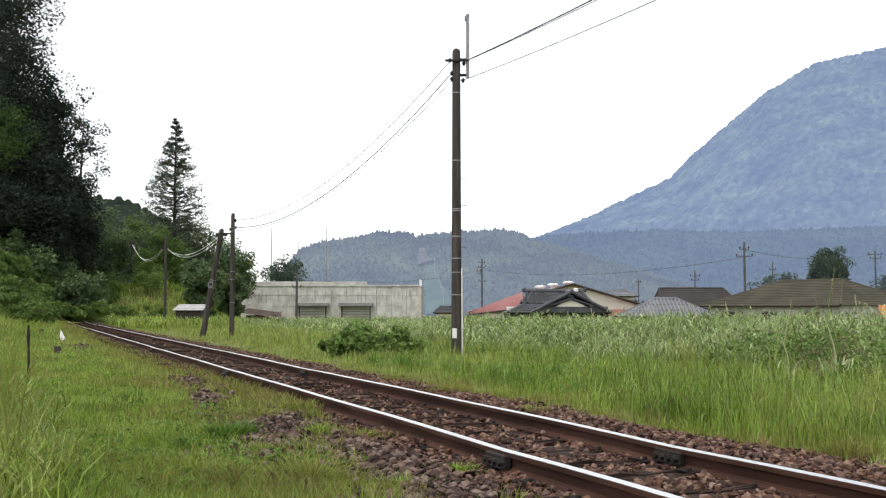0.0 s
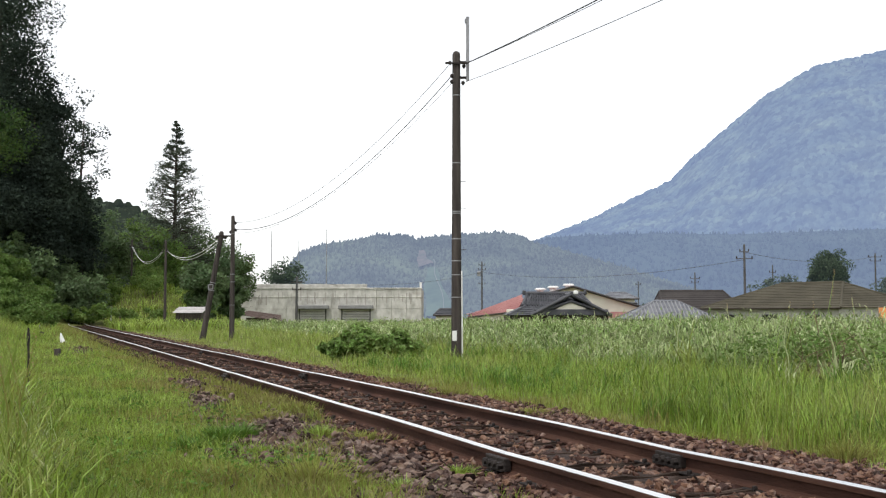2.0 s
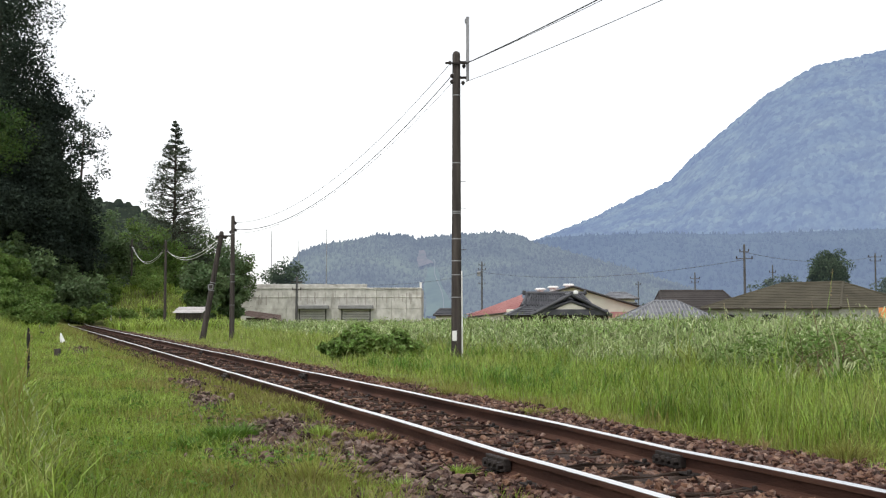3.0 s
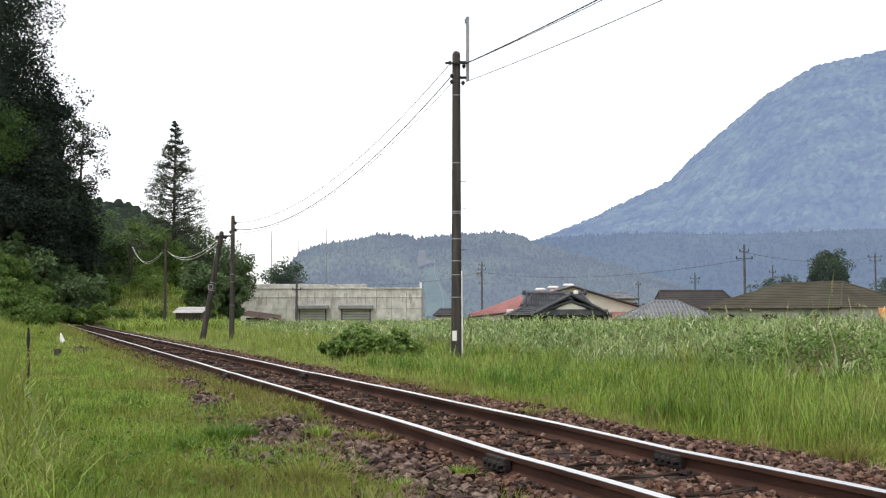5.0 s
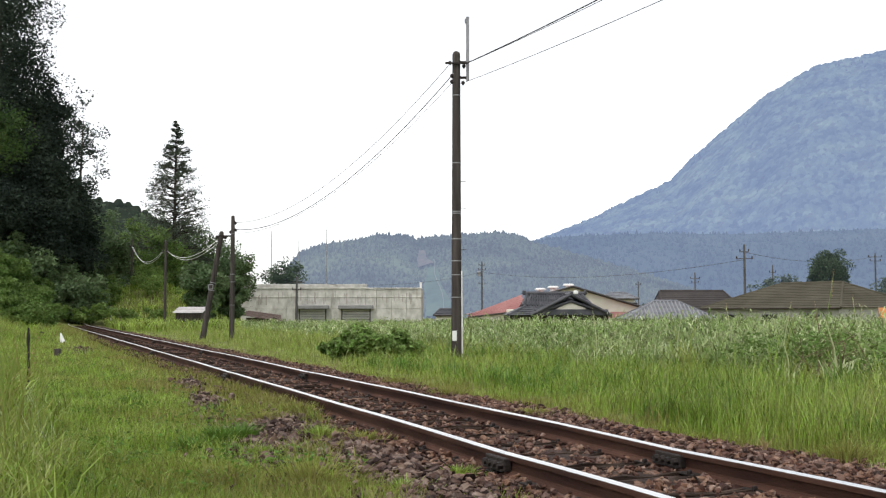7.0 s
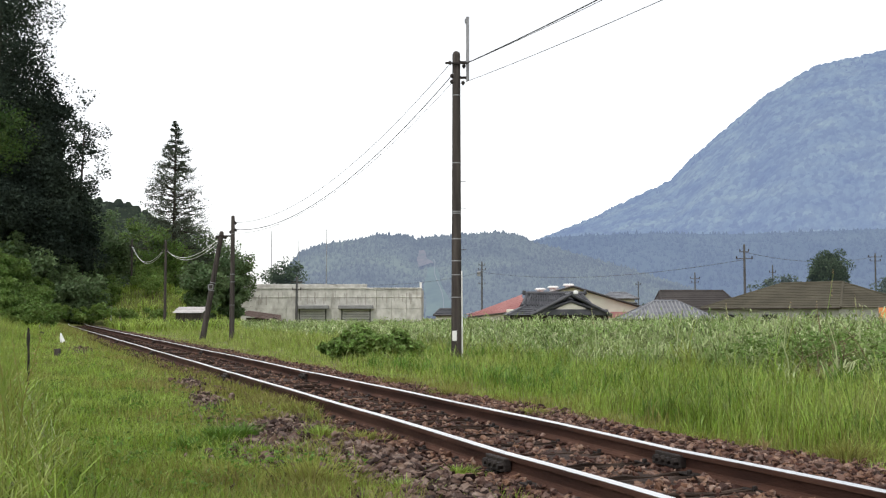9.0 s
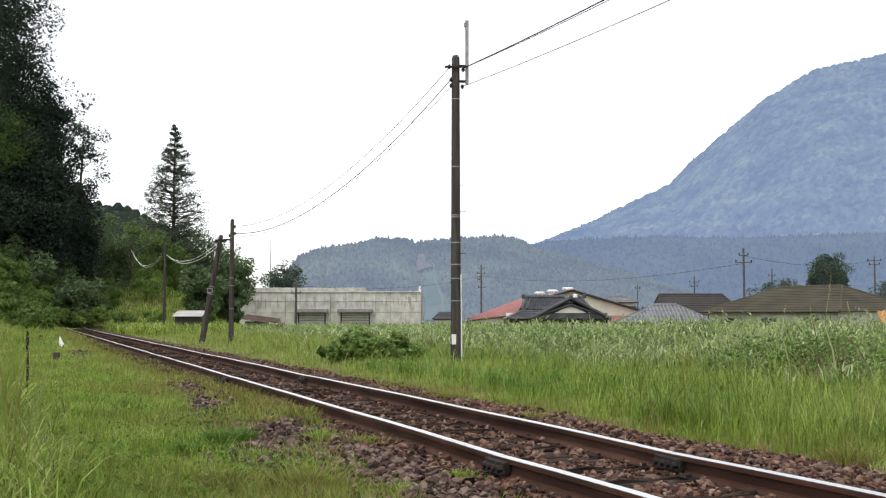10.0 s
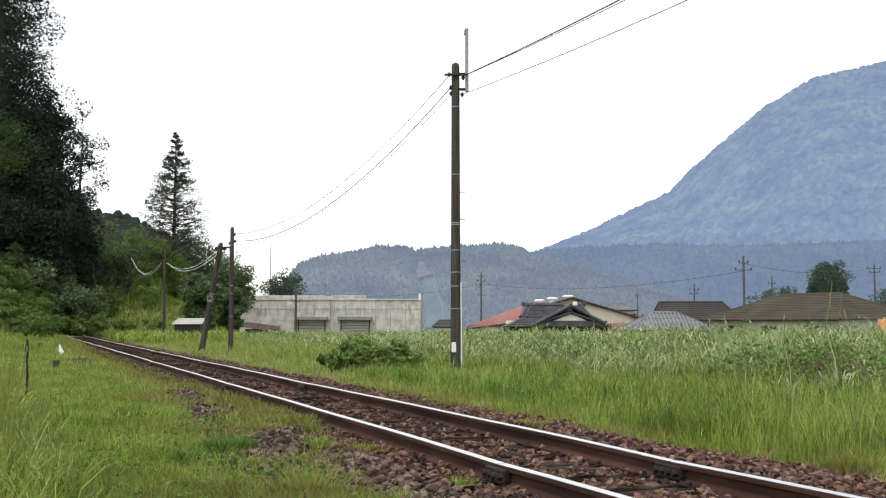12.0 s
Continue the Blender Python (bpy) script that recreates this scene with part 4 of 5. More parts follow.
# ---- trees and shrubs ----
def trunk_bm(h, r, limbs, spread, start=0.35):
    pts = [(0.03 * h * math.sin(k * 1.3) * 0.3, 0.03 * h * math.cos(k * 1.7) * 0.3, h * k / 6) for k in range(7)]
    bm = tube_bm(pts, [r * (1.15 - k / 6.5) for k in range(7)], 8)
    for k in range(limbs):
        z = h * (start + (0.95 - start) * k / max(1, limbs))
        a = k * 2.4
        L = spread * (1.1 - z / h) + 0.2 * spread
        tube_bm([(0, 0, z), (math.cos(a) * L * 0.5, math.sin(a) * L * 0.5, z + L * 0.22), (math.cos(a) * L, math.sin(a) * L, z + L * 0.35)], [r * 0.35, r * 0.22, r * 0.06], 5, bm)
    return bm


def leaf_mass(clumps, radius, per, leaf, squash=0.75, hollow=0.55):
    """Leaves in clumps: clump centres (n, 3), radii (n)."""
    n = len(clumps)
    d = rng.normal(size=(n, per, 3))
    d /= np.linalg.norm(d, axis=2)[:, :, None]
    r = rng.uniform(hollow, 1.08, (n, per, 1)) * radius[:, None, None]
    p = clumps[:, None] + d * r * np.array([1, 1, squash])
    return leaf_cards(p.reshape(-1, 3), rng.uniform(0.6, 1.3, n * per) * leaf, 0.3)


def broad_tree(name, at, height, width, mat, label, clumps=40, per=160, leaf=0.3, low=0.25, group="", depth=None, cat="tree"):
    """Tapered trunk and limbs, a crown of leaf clumps with an uneven outline."""
    b = z_at(at[0], at[1])
    t = thing(name, (*at, b), label, cat, group)
    part("trunk", trunk_bm(height * 0.85, max(0.02, height * 0.011), 7, width * 0.35, low), "bark", t)
    u = rng.normal(size=(clumps, 3))
    u /= np.linalg.norm(u, axis=1)[:, None]
    rr = rng.uniform(0.3, 1.16, clumps) ** 0.7
    ext = np.array([width / 2, (depth or width) / 2, height * (1 - low) / 2]) * 0.82
    c = u * rr[:, None] * ext + np.array([0, 0, height * (1 + low) / 2])
    V, F = leaf_mass(c, rng.uniform(0.10, 0.26, clumps) * min(width, height * 0.9), per, leaf)
    sheet("crown", V, [F], mat, t)
    return t


def conifer(name, at, top, width, mat, label, low=0.18, levels=46, per=70, leaf=0.22, taper=1.0, gap=0.0, group="", droop=0.25):
    """A straight stem with whorls of drooping sprays, narrowing to the tip."""
    b = z_at(at[0], at[1])
    t = thing(name, (*at, b), label, "tree", group)
    h = top - b
    bm = tube_bm([(0, 0, -0.2), (0, 0, h * 0.5), (0, 0, h)], [h * 0.014, h * 0.009, 0.03], 8)
    cs, rs = [], []
    for k in range(levels):
        f = low + (1 - low) * (k + rng.uniform(0, 0.8)) / levels
        L = width / 2 * (1 - ((f - low) / (1 - low)) ** taper) * rng.uniform(0.72, 1.1) + 0.08
        for j in range(int(5 + L * rng.uniform(1.2, 2.0))):
            a = rng.uniform(0, math.tau)
            if rng.random() < gap:
                continue
            dr = droop + rng.uniform(-0.35, 0.35)
            e = (math.cos(a) * L, math.sin(a) * L, h * f - L * dr)
            tube_bm([(0, 0, h * f), e], [0.05, 0.012], 4, bm)
            for w in (0.5, 0.78, 1.0):
                cs.append((e[0] * w, e[1] * w, h * f - L * dr * w))
                rs.append((0.14 * L + 0.14) * rng.uniform(0.6, 1.4))
    part("trunk", bm, "bark", t)
    V, F = leaf_mass(np.array(cs), np.array(rs), per // 2, leaf, 0.9, 0.1)
    sheet("crown", V, [F], mat, t)
    return t


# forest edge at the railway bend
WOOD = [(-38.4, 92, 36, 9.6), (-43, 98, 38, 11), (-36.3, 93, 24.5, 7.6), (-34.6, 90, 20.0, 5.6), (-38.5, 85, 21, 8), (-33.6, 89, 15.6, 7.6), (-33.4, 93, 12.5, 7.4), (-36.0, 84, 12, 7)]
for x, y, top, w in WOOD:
    broad_tree("forest_tree", (x, y), top - z_at(x, y), w, "leaf_dark", "tall dense evergreen at the forest edge, coloured dark as if backlit", 150, 190, 0.28, 0.02, "forest edge trees")
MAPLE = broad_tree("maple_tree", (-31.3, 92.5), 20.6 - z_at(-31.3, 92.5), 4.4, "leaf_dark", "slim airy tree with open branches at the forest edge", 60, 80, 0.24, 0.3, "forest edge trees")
SEQUOIA = conifer("metasequoia_tree", (-27.6, 110), 20.8, 8.4, "leaf_conifer", "tall narrow conical conifer with see-through branches", 0.2, 70, 56, 0.16, 1.4, 0.42, "", -0.2)
broad_tree("verge_tree", (-17.9, 40), 10.2, 4.2, "leaf_verge", "green tree leaning over the verge", 44, 260, 0.12, 0.5)

# shrub slope left of the rails
for k in range(46):
    y = rng.uniform(62, 86)
    x = y * rng.uniform(-0.43, -0.352)
    s, o = so(x, y)
    if o > -2.2 + max(0, s - 80) * 0.15:
        continue
    broad_tree("shrub", (x, y), rng.uniform(1.2, 2.6), rng.uniform(2.6, 4.2), "leaf_slope", "dense green shrub overgrown with vines on the slope", 28, 110, 0.21, 0.0, "slope shrubs", cat="shrub")
# thicket behind the end of the rails
for k in range(20):
    s = rng.uniform(88, 108)
    o = rng.uniform(-9, 2.0)
    x, y, _ = T(s, o)
    broad_tree("shrub", (x, y), rng.uniform(2.2, 4.5), rng.uniform(3.0, 5.0), "leaf_mid", "dark thicket shrub where the rails bend away", 20, 80, 0.34, 0.0, "bend shrubs", cat="shrub")
for k in range(16):
    s = rng.uniform(96, 122)
    o = rng.uniform(3, 15)
    x, y, _ = T(s, o)
    broad_tree("shrub", (x, y), rng.uniform(1.2, 2.6), rng.uniform(2.4, 4.0), "leaf_bank", "bright green shrub on the bank", 20, 90, 0.20, 0.0, "bank shrubs", cat="shrub")
for k in range(16):
    y = rng.uniform(83, 92)
    x = y * rng.uniform(-0.43, -0.345)
    broad_tree("shrub", (x, y), rng.uniform(2.5, 5.0), rng.uniform(3.0, 4.5), "leaf_mid", "dark shrub under the forest edge", 22, 80, 0.34, 0.0, "forest edge shrubs", cat="shrub")
for s, o in ((86.6, -1.0), (87.0, 0.8), (86.4, 2.4), (87.5, 4.4), (88, 6.2), (87, -3.0)):
    x, y, _ = T(s, o)
    broad_tree("shrub", (x, y), rng.uniform(1.5, 2.2), rng.uniform(2.0, 2.6), "leaf_bank", "bright green shrub where the rails bend away", 16, 80, 0.22, 0.0, "bend shrubs", cat="shrub")
# broadleaf trees between the bend and the concrete building
for x, y, top, w in ((-24, 112, 9.6, 7), (-16.4, 84, 4.3, 1.9), (-18.3, 82, 5.2, 3.3), (-33.5, 124, 12.5, 9), (-38.5, 116, 13, 9), (-29.5, 122, 12, 8), (-43.5, 112, 13, 9), (-47, 104, 13, 10), (-34.5, 110, 9.5, 6.5), (-20.6, 104, 7.5, 5)):
    broad_tree("broadleaf_tree", (x, y), top - z_at(x, y), w, "leaf_mid", "leafy dark green tree beside the railway", 50, 150, 0.30, 0.05, "railway trees")
for x, y, top, w in ((-32.4, 114, 11.0, 4.6), (-27.6, 106, 9.6, 5.0), (-30.2, 118, 9.0, 5.0)):
    broad_tree("broadleaf_tree", (x, y), top - z_at(x, y), w, "leaf_slope", "light green leafy tree before the forest", 44, 150, 0.26, 0.05, "railway trees")
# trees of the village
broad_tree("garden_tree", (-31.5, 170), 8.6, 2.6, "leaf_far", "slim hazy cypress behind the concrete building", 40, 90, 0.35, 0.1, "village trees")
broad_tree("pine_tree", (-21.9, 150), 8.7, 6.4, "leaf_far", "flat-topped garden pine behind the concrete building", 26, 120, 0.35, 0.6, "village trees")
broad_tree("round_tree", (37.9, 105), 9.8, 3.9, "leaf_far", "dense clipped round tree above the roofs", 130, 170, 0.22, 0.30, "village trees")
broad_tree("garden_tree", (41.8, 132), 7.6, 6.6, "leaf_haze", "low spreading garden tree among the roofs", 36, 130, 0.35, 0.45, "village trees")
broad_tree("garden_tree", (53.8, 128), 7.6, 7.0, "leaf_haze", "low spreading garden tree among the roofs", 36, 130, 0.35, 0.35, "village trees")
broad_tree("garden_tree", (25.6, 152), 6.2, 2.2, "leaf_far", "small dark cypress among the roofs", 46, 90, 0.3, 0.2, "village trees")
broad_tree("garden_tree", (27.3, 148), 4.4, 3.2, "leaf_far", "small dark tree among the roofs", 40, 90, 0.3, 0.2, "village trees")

# ---- undergrowth of the meadow ----
def scatter(n, y0, y1, a0, a1, power=0.8):
    """Points in a fan before the camera, denser nearer to it."""
    u = rng.uniform(0, 1, n)
    k = 1 - power
    y = (y0 ** k + u * (y1 ** k - y0 ** k)) ** (1 / k)
    x = y * rng.uniform(a0, a1, n)
    return x, y


def wob(x, y, f, seed=0.0):
    return 0.5 + 0.25 * np.sin(x * f + seed) * np.cos(y * f * 1.3 + seed * 2) + 0.25 * np.sin((x + y) * f * 2.3 + seed * 5)


def bare_spots(s, o):
    """0..1: how bare and stony the ground is left of the rails."""
    p = np.exp(-(((s - 9.1) / 1.25) ** 2 + ((o + 1.45 - 0.22 * (s - 9.1)) / 0.30) ** 2))
    line = -1.12 - (17 - s) * 0.088
    p = np.maximum(p, 0.95 * np.exp(-((o - line) / 0.17) ** 2) * ramp01(s, 9.9, 11.0) * (1 - ramp01(s, 16.0, 18.5)) * (0.55 + 0.45 * np.sin(s * 2.1)))
    p = np.maximum(p, np.exp(-(((s - 6.9) / 1.5) ** 2 + ((o + 1.0) / 0.40) ** 2)))
    p = np.maximum(p, 0.9 * np.exp(-(((s - 4.9) / 1.0) ** 2 + ((o + 1.25) / 0.4) ** 2)))
    p = np.maximum(p, 0.6 * np.exp(-(((s - 33) / 3.0) ** 2 + ((o + 1.9) / 0.25) ** 2)))
    return p


def pos(x, y):
    return np.stack([x, y, ground_z(x, y)], -1)


meadow = thing("meadow_grass", (0, 0, 0), "uneven green and yellowing grass along the track", "grass", kind="stuff")
def leaves(name, b, h, w, lean, droop, mat, parent):
    V, F = arching(b, h, w, lean, droop)
    return tagged(sheet(name, V, F, mat, parent), kind="stuff")


# left verge: short grass
x, y = scatter(230000, 5.4, 75, -0.50, 0.10)
s, o = so(x, y)
edge = -0.66 - 0.08 * np.sin(s * 0.9) - 0.30 * np.exp(-((s - 6.5) / 3.0) ** 2)
keep = (o < edge) & (rng.uniform(0, 1, len(x)) > bare_spots(s, o) * 1.7) & (o > -11)
x, y, s, o = x[keep], y[keep], s[keep], o[keep]
tuft = wob(x, y, 2.1) * 0.6 + wob(x, y, 5.3, 1.0) * 0.6
h = rng.uniform(0.025, 0.10, len(x)) * (0.25 + 1.9 * tuft) * (1 + 1.2 * ramp01(-o, 3.3, 4.6)) * (1 + 2.2 * ramp01(s, 38, 60)) * (1 - 0.35 * ramp01(o, -1.8, -0.9)) + 0.01
w = 0.0032 + 0.00042 * y
h *= 1 + 0.9 * np.exp(-((s - 13.5) / 3.5) ** 2 - ((o + 0.85) / 0.30) ** 2)
dry = wob(x, y, 0.9, 2.0) + 0.42 * ramp01(o, -2.6, -1.2) + 0.34 * ramp01(o, -1.9, -0.8) + rng.uniform(-0.3, 0.3, len(x)) > 0.83
for sel, mat in ((~dry, "grass"), (dry, "grass_dry")):
    tagged(blades("short_grass", pos(x, y)[sel], h[sel], w[sel], rng.uniform(0.1, 0.9, sel.sum()), mat, meadow), kind="stuff")


def tufted(n, per, y0, y1, a0, a1, power, rule, spread):
    """Leaves that grow in tufts: positions, tuft size and distance of each leaf."""
    x, y = scatter(n, y0, y1, a0, a1, power)
    s, o = so(x, y)
    ok = rule(x, y, s, o)
    x, y = np.repeat(x[ok], per), np.repeat(y[ok], per)
    big = np.repeat(rng.uniform(0.55, 1.25, ok.sum()), per)
    x = x + rng.normal(0, spread, len(x)) * (1 + y * 0.01)
    y = y + rng.normal(0, spread, len(y)) * (1 + y * 0.01)
    return x, y, *so(x, y), big


# rough grass on the bank behind the rails
x, y = scatter(30000, 60, 125, -0.42, -0.19, 0.5)
s, o = so(x, y)
ok = (np.abs(o - bend(s)) > 2.0) & ((o > 2.0) | (o < -2.6))
x, y = x[ok], y[ok]
V, F = arching(pos(x, y), rng.uniform(0.25, 0.85, len(x)), np.full(len(x), 0.055), rng.uniform(0.2, 0.9, len(x)), rng.uniform(0, 1, len(x)))
tagged(sheet("bank_grass", V, F, "grass", meadow), kind="stuff")


# grass round the camera and behind it
x, y = rng.uniform(-9, 9, 26000), rng.uniform(-9, 5.8, 26000)
s, o = so(x, y)
ok = ((o < -0.95) | (o > 1.95)) & (np.hypot(x, y) > 0.6)
x, y = x[ok], y[ok]
tagged(blades("short_grass", pos(x, y), rng.uniform(0.05, 0.16, len(x)), np.full(len(x), 0.010), rng.uniform(0.1, 0.9, len(x)), "grass", meadow), kind="stuff")


# right verge: knee-high grass between ballast and reeds
def right_verge(x, y, s, o):
    return (o > 1.85 + 0.20 * np.sin(s * 1.3) + 0.15 * np.sin(s * 3.1)) & (o < 11)


x, y, s, o, big = tufted(17500, 15, 6.0, 95, -0.36, 0.52, 0.85, right_verge, 0.07)
h = rng.uniform(0.35, 1.0, len(x)) * big ** 1.5 * (1 + 0.3 * np.exp(-((s - 7) / 4) ** 2)) * (0.11 + 0.32 * ramp01(o, 1.9, 4.2 - 1.4 * (1 - ramp01(s, 9, 14))) * (0.25 + 1.25 * wob(x, y, 1.1, 1.0) * (0.5 + wob(x, y, 2.9, 6.0))))
dry = (wob(x, y, 1.7, 3.0) + 0.55 * (1 - ramp01(o, 1.8, 2.7)) + rng.uniform(-0.3, 0.3, len(x))) > 1.02 - 0.42 * np.exp(-((s - 14) / 6) ** 2 - ((o - 2.1) / 0.8) ** 2)
light = ~dry & (rng.uniform(0, 1, len(x)) < 0.15 + 0.5 * ramp01(s, 14, 24))
for sel, mat in ((~dry & ~light, "grass"), (light, "grass_pale"), (dry, "grass_dry")):
    leaves("tall_grass", pos(x, y)[sel], h[sel], (0.0036 + 0.00028 * y)[sel], rng.uniform(0.08, 0.55, sel.sum()), rng.uniform(0, 0.9, sel.sum()), mat, meadow)
# lush darker clumps standing out of it
def lush(x, y, s, o):
    return (o > 3.0) & (o < 8.0) & (wob(x, y, 0.8, 7.0) > 0.42)


x, y, s, o, big = tufted(1500, 26, 6.5, 40, -0.1, 0.5, 0.8, lush, 0.10)
leaves("grass_clumps", pos(x, y), rng.uniform(0.5, 1.0, len(x)) * big * 0.44, 0.006 + 0.0004 * y, rng.uniform(0.3, 1.0, len(x)), rng.uniform(0.2, 1.2, len(x)), "weed", meadow)
# reed bed
reeds = thing("reed_bed", (0, 0, 0), "dense pale green reed bed in the field", "reeds", kind="stuff")


def reed_land(x, y, s, o):
    return (o > 6.9 + 1.6 * wob(x, y, 0.55) + 0.9 * wob(x, y, 1.7, 3.0) - 0.04 * np.clip(30 - s, -10, 10)) & (o < 42)


x, y, s, o, big = tufted(9000, 15, 12.5, 85, -0.27, 0.50, 0.9, reed_land, 0.13)
full = ramp01(o, 7.8, 10.5)
h = rng.uniform(0.45, 1.0, len(x)) * (0.55 + 0.58 * full) * (0.72 + 0.32 * big) * (0.85 + 0.3 * wob(x, y, 0.7, 4.0)) * (1 - 0.22 * ramp01(s, 30, 45)) * (0.98 + 0.10 * ramp01(x / y, 0.10, 0.3)) * (1 - 0.24 * ramp01(-x / y, -0.03, 0.05))
b = pos(x, y)
b[:, 2] = np.maximum(b[:, 2], -0.35)
w = 0.013 + 0.0005 * y
pale = rng.uniform(0, 1, len(x)) < 0.24
lean, droop = rng.uniform(0.15, 0.9, len(x)), rng.uniform(0.3, 1.3, len(x))
leaves("reed_leaves", b[~pale], h[~pale], w[~pale], lean[~pale], droop[~pale], "reed", reeds)
# side leaves that bow from the stems at all heights
n = len(x)
b3 = b.copy() + rng.normal(0, 0.08, b.shape) * np.array([1, 1, 0])
b3[:, 2] += h * rng.uniform(0.15, 0.85, n)
for sel, mat in ((pale, "reed_pale"), (~pale, "reed")):
    leaves("reed_side_leaves", b3[sel], rng.uniform(0.12, 0.26, sel.sum()), w[sel] * 1.15, rng.uniform(0.5, 1.5, sel.sum()), rng.uniform(0.6, 1.7, sel.sum()), mat, reeds)

# broad-leaved weeds and vines climbing in the reeds
wx, wy = scatter(1100, 13, 60, -0.22, 0.47, 0.9)
ws, wo = so(wx, wy)
ok = (wo > 7.3) & (wo < 22) & (wob(wx, wy, 0.55, 2.0) > 0.6)
wc = np.repeat(pos(wx, wy)[ok], 30, 0)
wh = np.repeat(rng.uniform(0.25, 0.8, ok.sum()), 30)
wc = wc + rng.normal(0, 0.17, wc.shape) * np.array([1, 1, 0.5])
wc[:, 2] += wh
V, F = leaf_cards(wc, rng.uniform(0.04, 0.09, len(wc)), 0.4)
tagged(sheet("reed_weeds", V, [F], "bush", reeds), kind="stuff")

# a darker weedy stretch at the front of the reeds
wy = rng.uniform(14.0, 18.5, 300)
wx = wy * rng.uniform(0.24, 0.46, 300)
wc = np.repeat(pos(wx, wy), 26, 0) + rng.normal(0, 0.16, (300 * 26, 3)) * np.array([1, 1, 0.5])
wc[:, 2] += np.repeat(rng.uniform(0.15, 0.75, 300), 26)
ws, wo = so(wc[:, 0], wc[:, 1])
wc = wc[(wo > 7.6) & (wc[:, 2] > 0.02)]
V, F = leaf_cards(wc, rng.uniform(0.05, 0.10, len(wc)), 0.4)
tagged(sheet("reed_weeds", V, [F], "leaf_slope", reeds), kind="stuff")

# a dark bramble bush standing in the grass
for bx, by, bh, bw in ((-1.75, 24.3, 0.84, 1.45), (-1.05, 24.7, 0.72, 1.3), (-2.35, 24.9, 0.55, 1.1), (-0.62, 25.0, 0.45, 0.9)):
    broad_tree("bramble_bush", (bx, by), bh, bw, "bush", "green bramble and vine bush in the meadow", 60, 70, 0.12, 0.0, "bramble bushes", 1.0, "bush")

# ---- ballast ----
bed = thing("ballast", (0, 0, 0), "brown crushed-stone ballast round the sleepers", "ballast", kind="stuff")
x, y = scatter(110000, 5.0, 60, -0.45, 0.45, 0.8)
s, o = so(x, y)
inside = (o > -0.95 - 0.1 * np.sin(s)) & (o < 1.95 + 0.22 * np.sin(s * 1.3)) & (s < 60)
near_rail = np.minimum(np.abs(o + 0.566), np.abs(o - 0.566)) < 0.036
inside &= ~near_rail
phase = np.min(np.abs(s[:, None] - np.array(SLEEPER_S)[None]), 1)
inside &= ~((np.abs(o) < 1.06) & (phase < 0.105) & (rng.uniform(0, 1, len(s)) < 0.92))
zz = 0.035 + 0.042 * rng.uniform(0, 1, len(s)) ** 1.5 + 0.02 * ramp01(np.abs(o), 0.7, 1.1) - 0.06 * ramp01(o, 1.35, 2.0) - 0.010 * (1 - ramp01(np.abs(o), 0.45, 0.8)) + 0.028 * np.exp(-((np.abs(o) - 0.566) / 0.07) ** 2)
p = np.stack([x, y, zz], -1)[inside]
ps, po = so(p[:, 0], p[:, 1])
pick = np.where((ps > 4.6) & (ps < 10) & (po > 1.0))[0][:200]
rest = np.ones(len(p), bool)
rest[pick] = False
bx_, by_, _ = T(rng.uniform(-8, 5.5, 2600), rng.uniform(-0.95, 1.9, 2600))
tagged(stones("ballast_stones", np.stack([bx_, by_, np.full(2600, 0.045)], -1), rng.uniform(0.02, 0.042, 2600), "stone", bed), kind="stuff")
tagged(stones("ballast_stones", p[rest], rng.uniform(0.016, 0.040, rest.sum()), "stone", bed), kind="stuff")
forms = [stones("stone", np.zeros((1, 3)), np.array([0.036]), "stone_piece", bed) for k in range(8)]
for k, q in enumerate(p[pick]):
    one = forms[k % 8] if k < 8 else new("stone", forms[k % 8].data)
    one.parent = bed
    one.matrix_local = pose(*q, rng.uniform(-25, 25), rng.uniform(-25, 25), rng.uniform(0, 360))
x, y = scatter(60000, 5.6, 32, -0.36, 0.05, 0.7)
s, o = so(x, y)
keep = (o < -0.95) & (rng.uniform(0, 1, len(x)) < np.clip(bare_spots(s, o) * 1.3, 0, 1) * 0.8)
p = pos(x, y)[keep] + np.array([0, 0, 0.008])
p[:, 2] += rng.uniform(0, 0.06, len(p))
tagged(stones("scattered_stones", p, rng.uniform(0.018, 0.048, len(p)), "stone_grey", bed), kind="stuff")


# ---- small things in the verge ----
def at(x, y):
    return (x, y, z_at(x, y))


wm = thing("white_marker", at(-13.4, 38.0), "small white pointed marker lying in the grass", "marker")
part("marker_body", tube_bm([(0, 0, 0), (-0.06, 0, 0.2), (-0.09, 0, 0.36)], [0.10, 0.06, 0.015], 7), "white", wm)
part("marker_base", box_bm(0.26, 0.18, 0.05, (0.03, 0, -0.01), 0.01), "white", wm)
st = thing("dark_stake", at(-4.62, 12.0), "thin dark wooden stake standing in tall grass", "stake")
part("stake_post", tube_bm([(0, 0, -0.1), (0.01, 0, 0.5), (0, 0, 0.9)], [0.016, 0.015, 0.012], 7), "iron", st)
part("stake_head", tube_bm([(0, 0, 0.72), (0, 0, 0.80), (0, 0, 0.92)], [0.016, 0.021, 0.010], 7), "iron", st)
for sx, sy, hh in ((-9.3, 26.0, 0.19), (-17.5, 47.0, 0.22)):
    q = thing("short_post", at(sx, sy), "short grey weathered post in the verge", "post", "verge posts")
    part("post_body", box_bm(0.13, 0.13, hh + 0.1, (0, 0, -0.06), 0.015), "pole", q)
q = thing("red_post", at(-24.2, 80.5), "small rusty red trackside post", "post")
part("post_body", box_bm(0.18, 0.18, 0.85, (0, 0, -0.1), 0.02), "tin_rust", q)
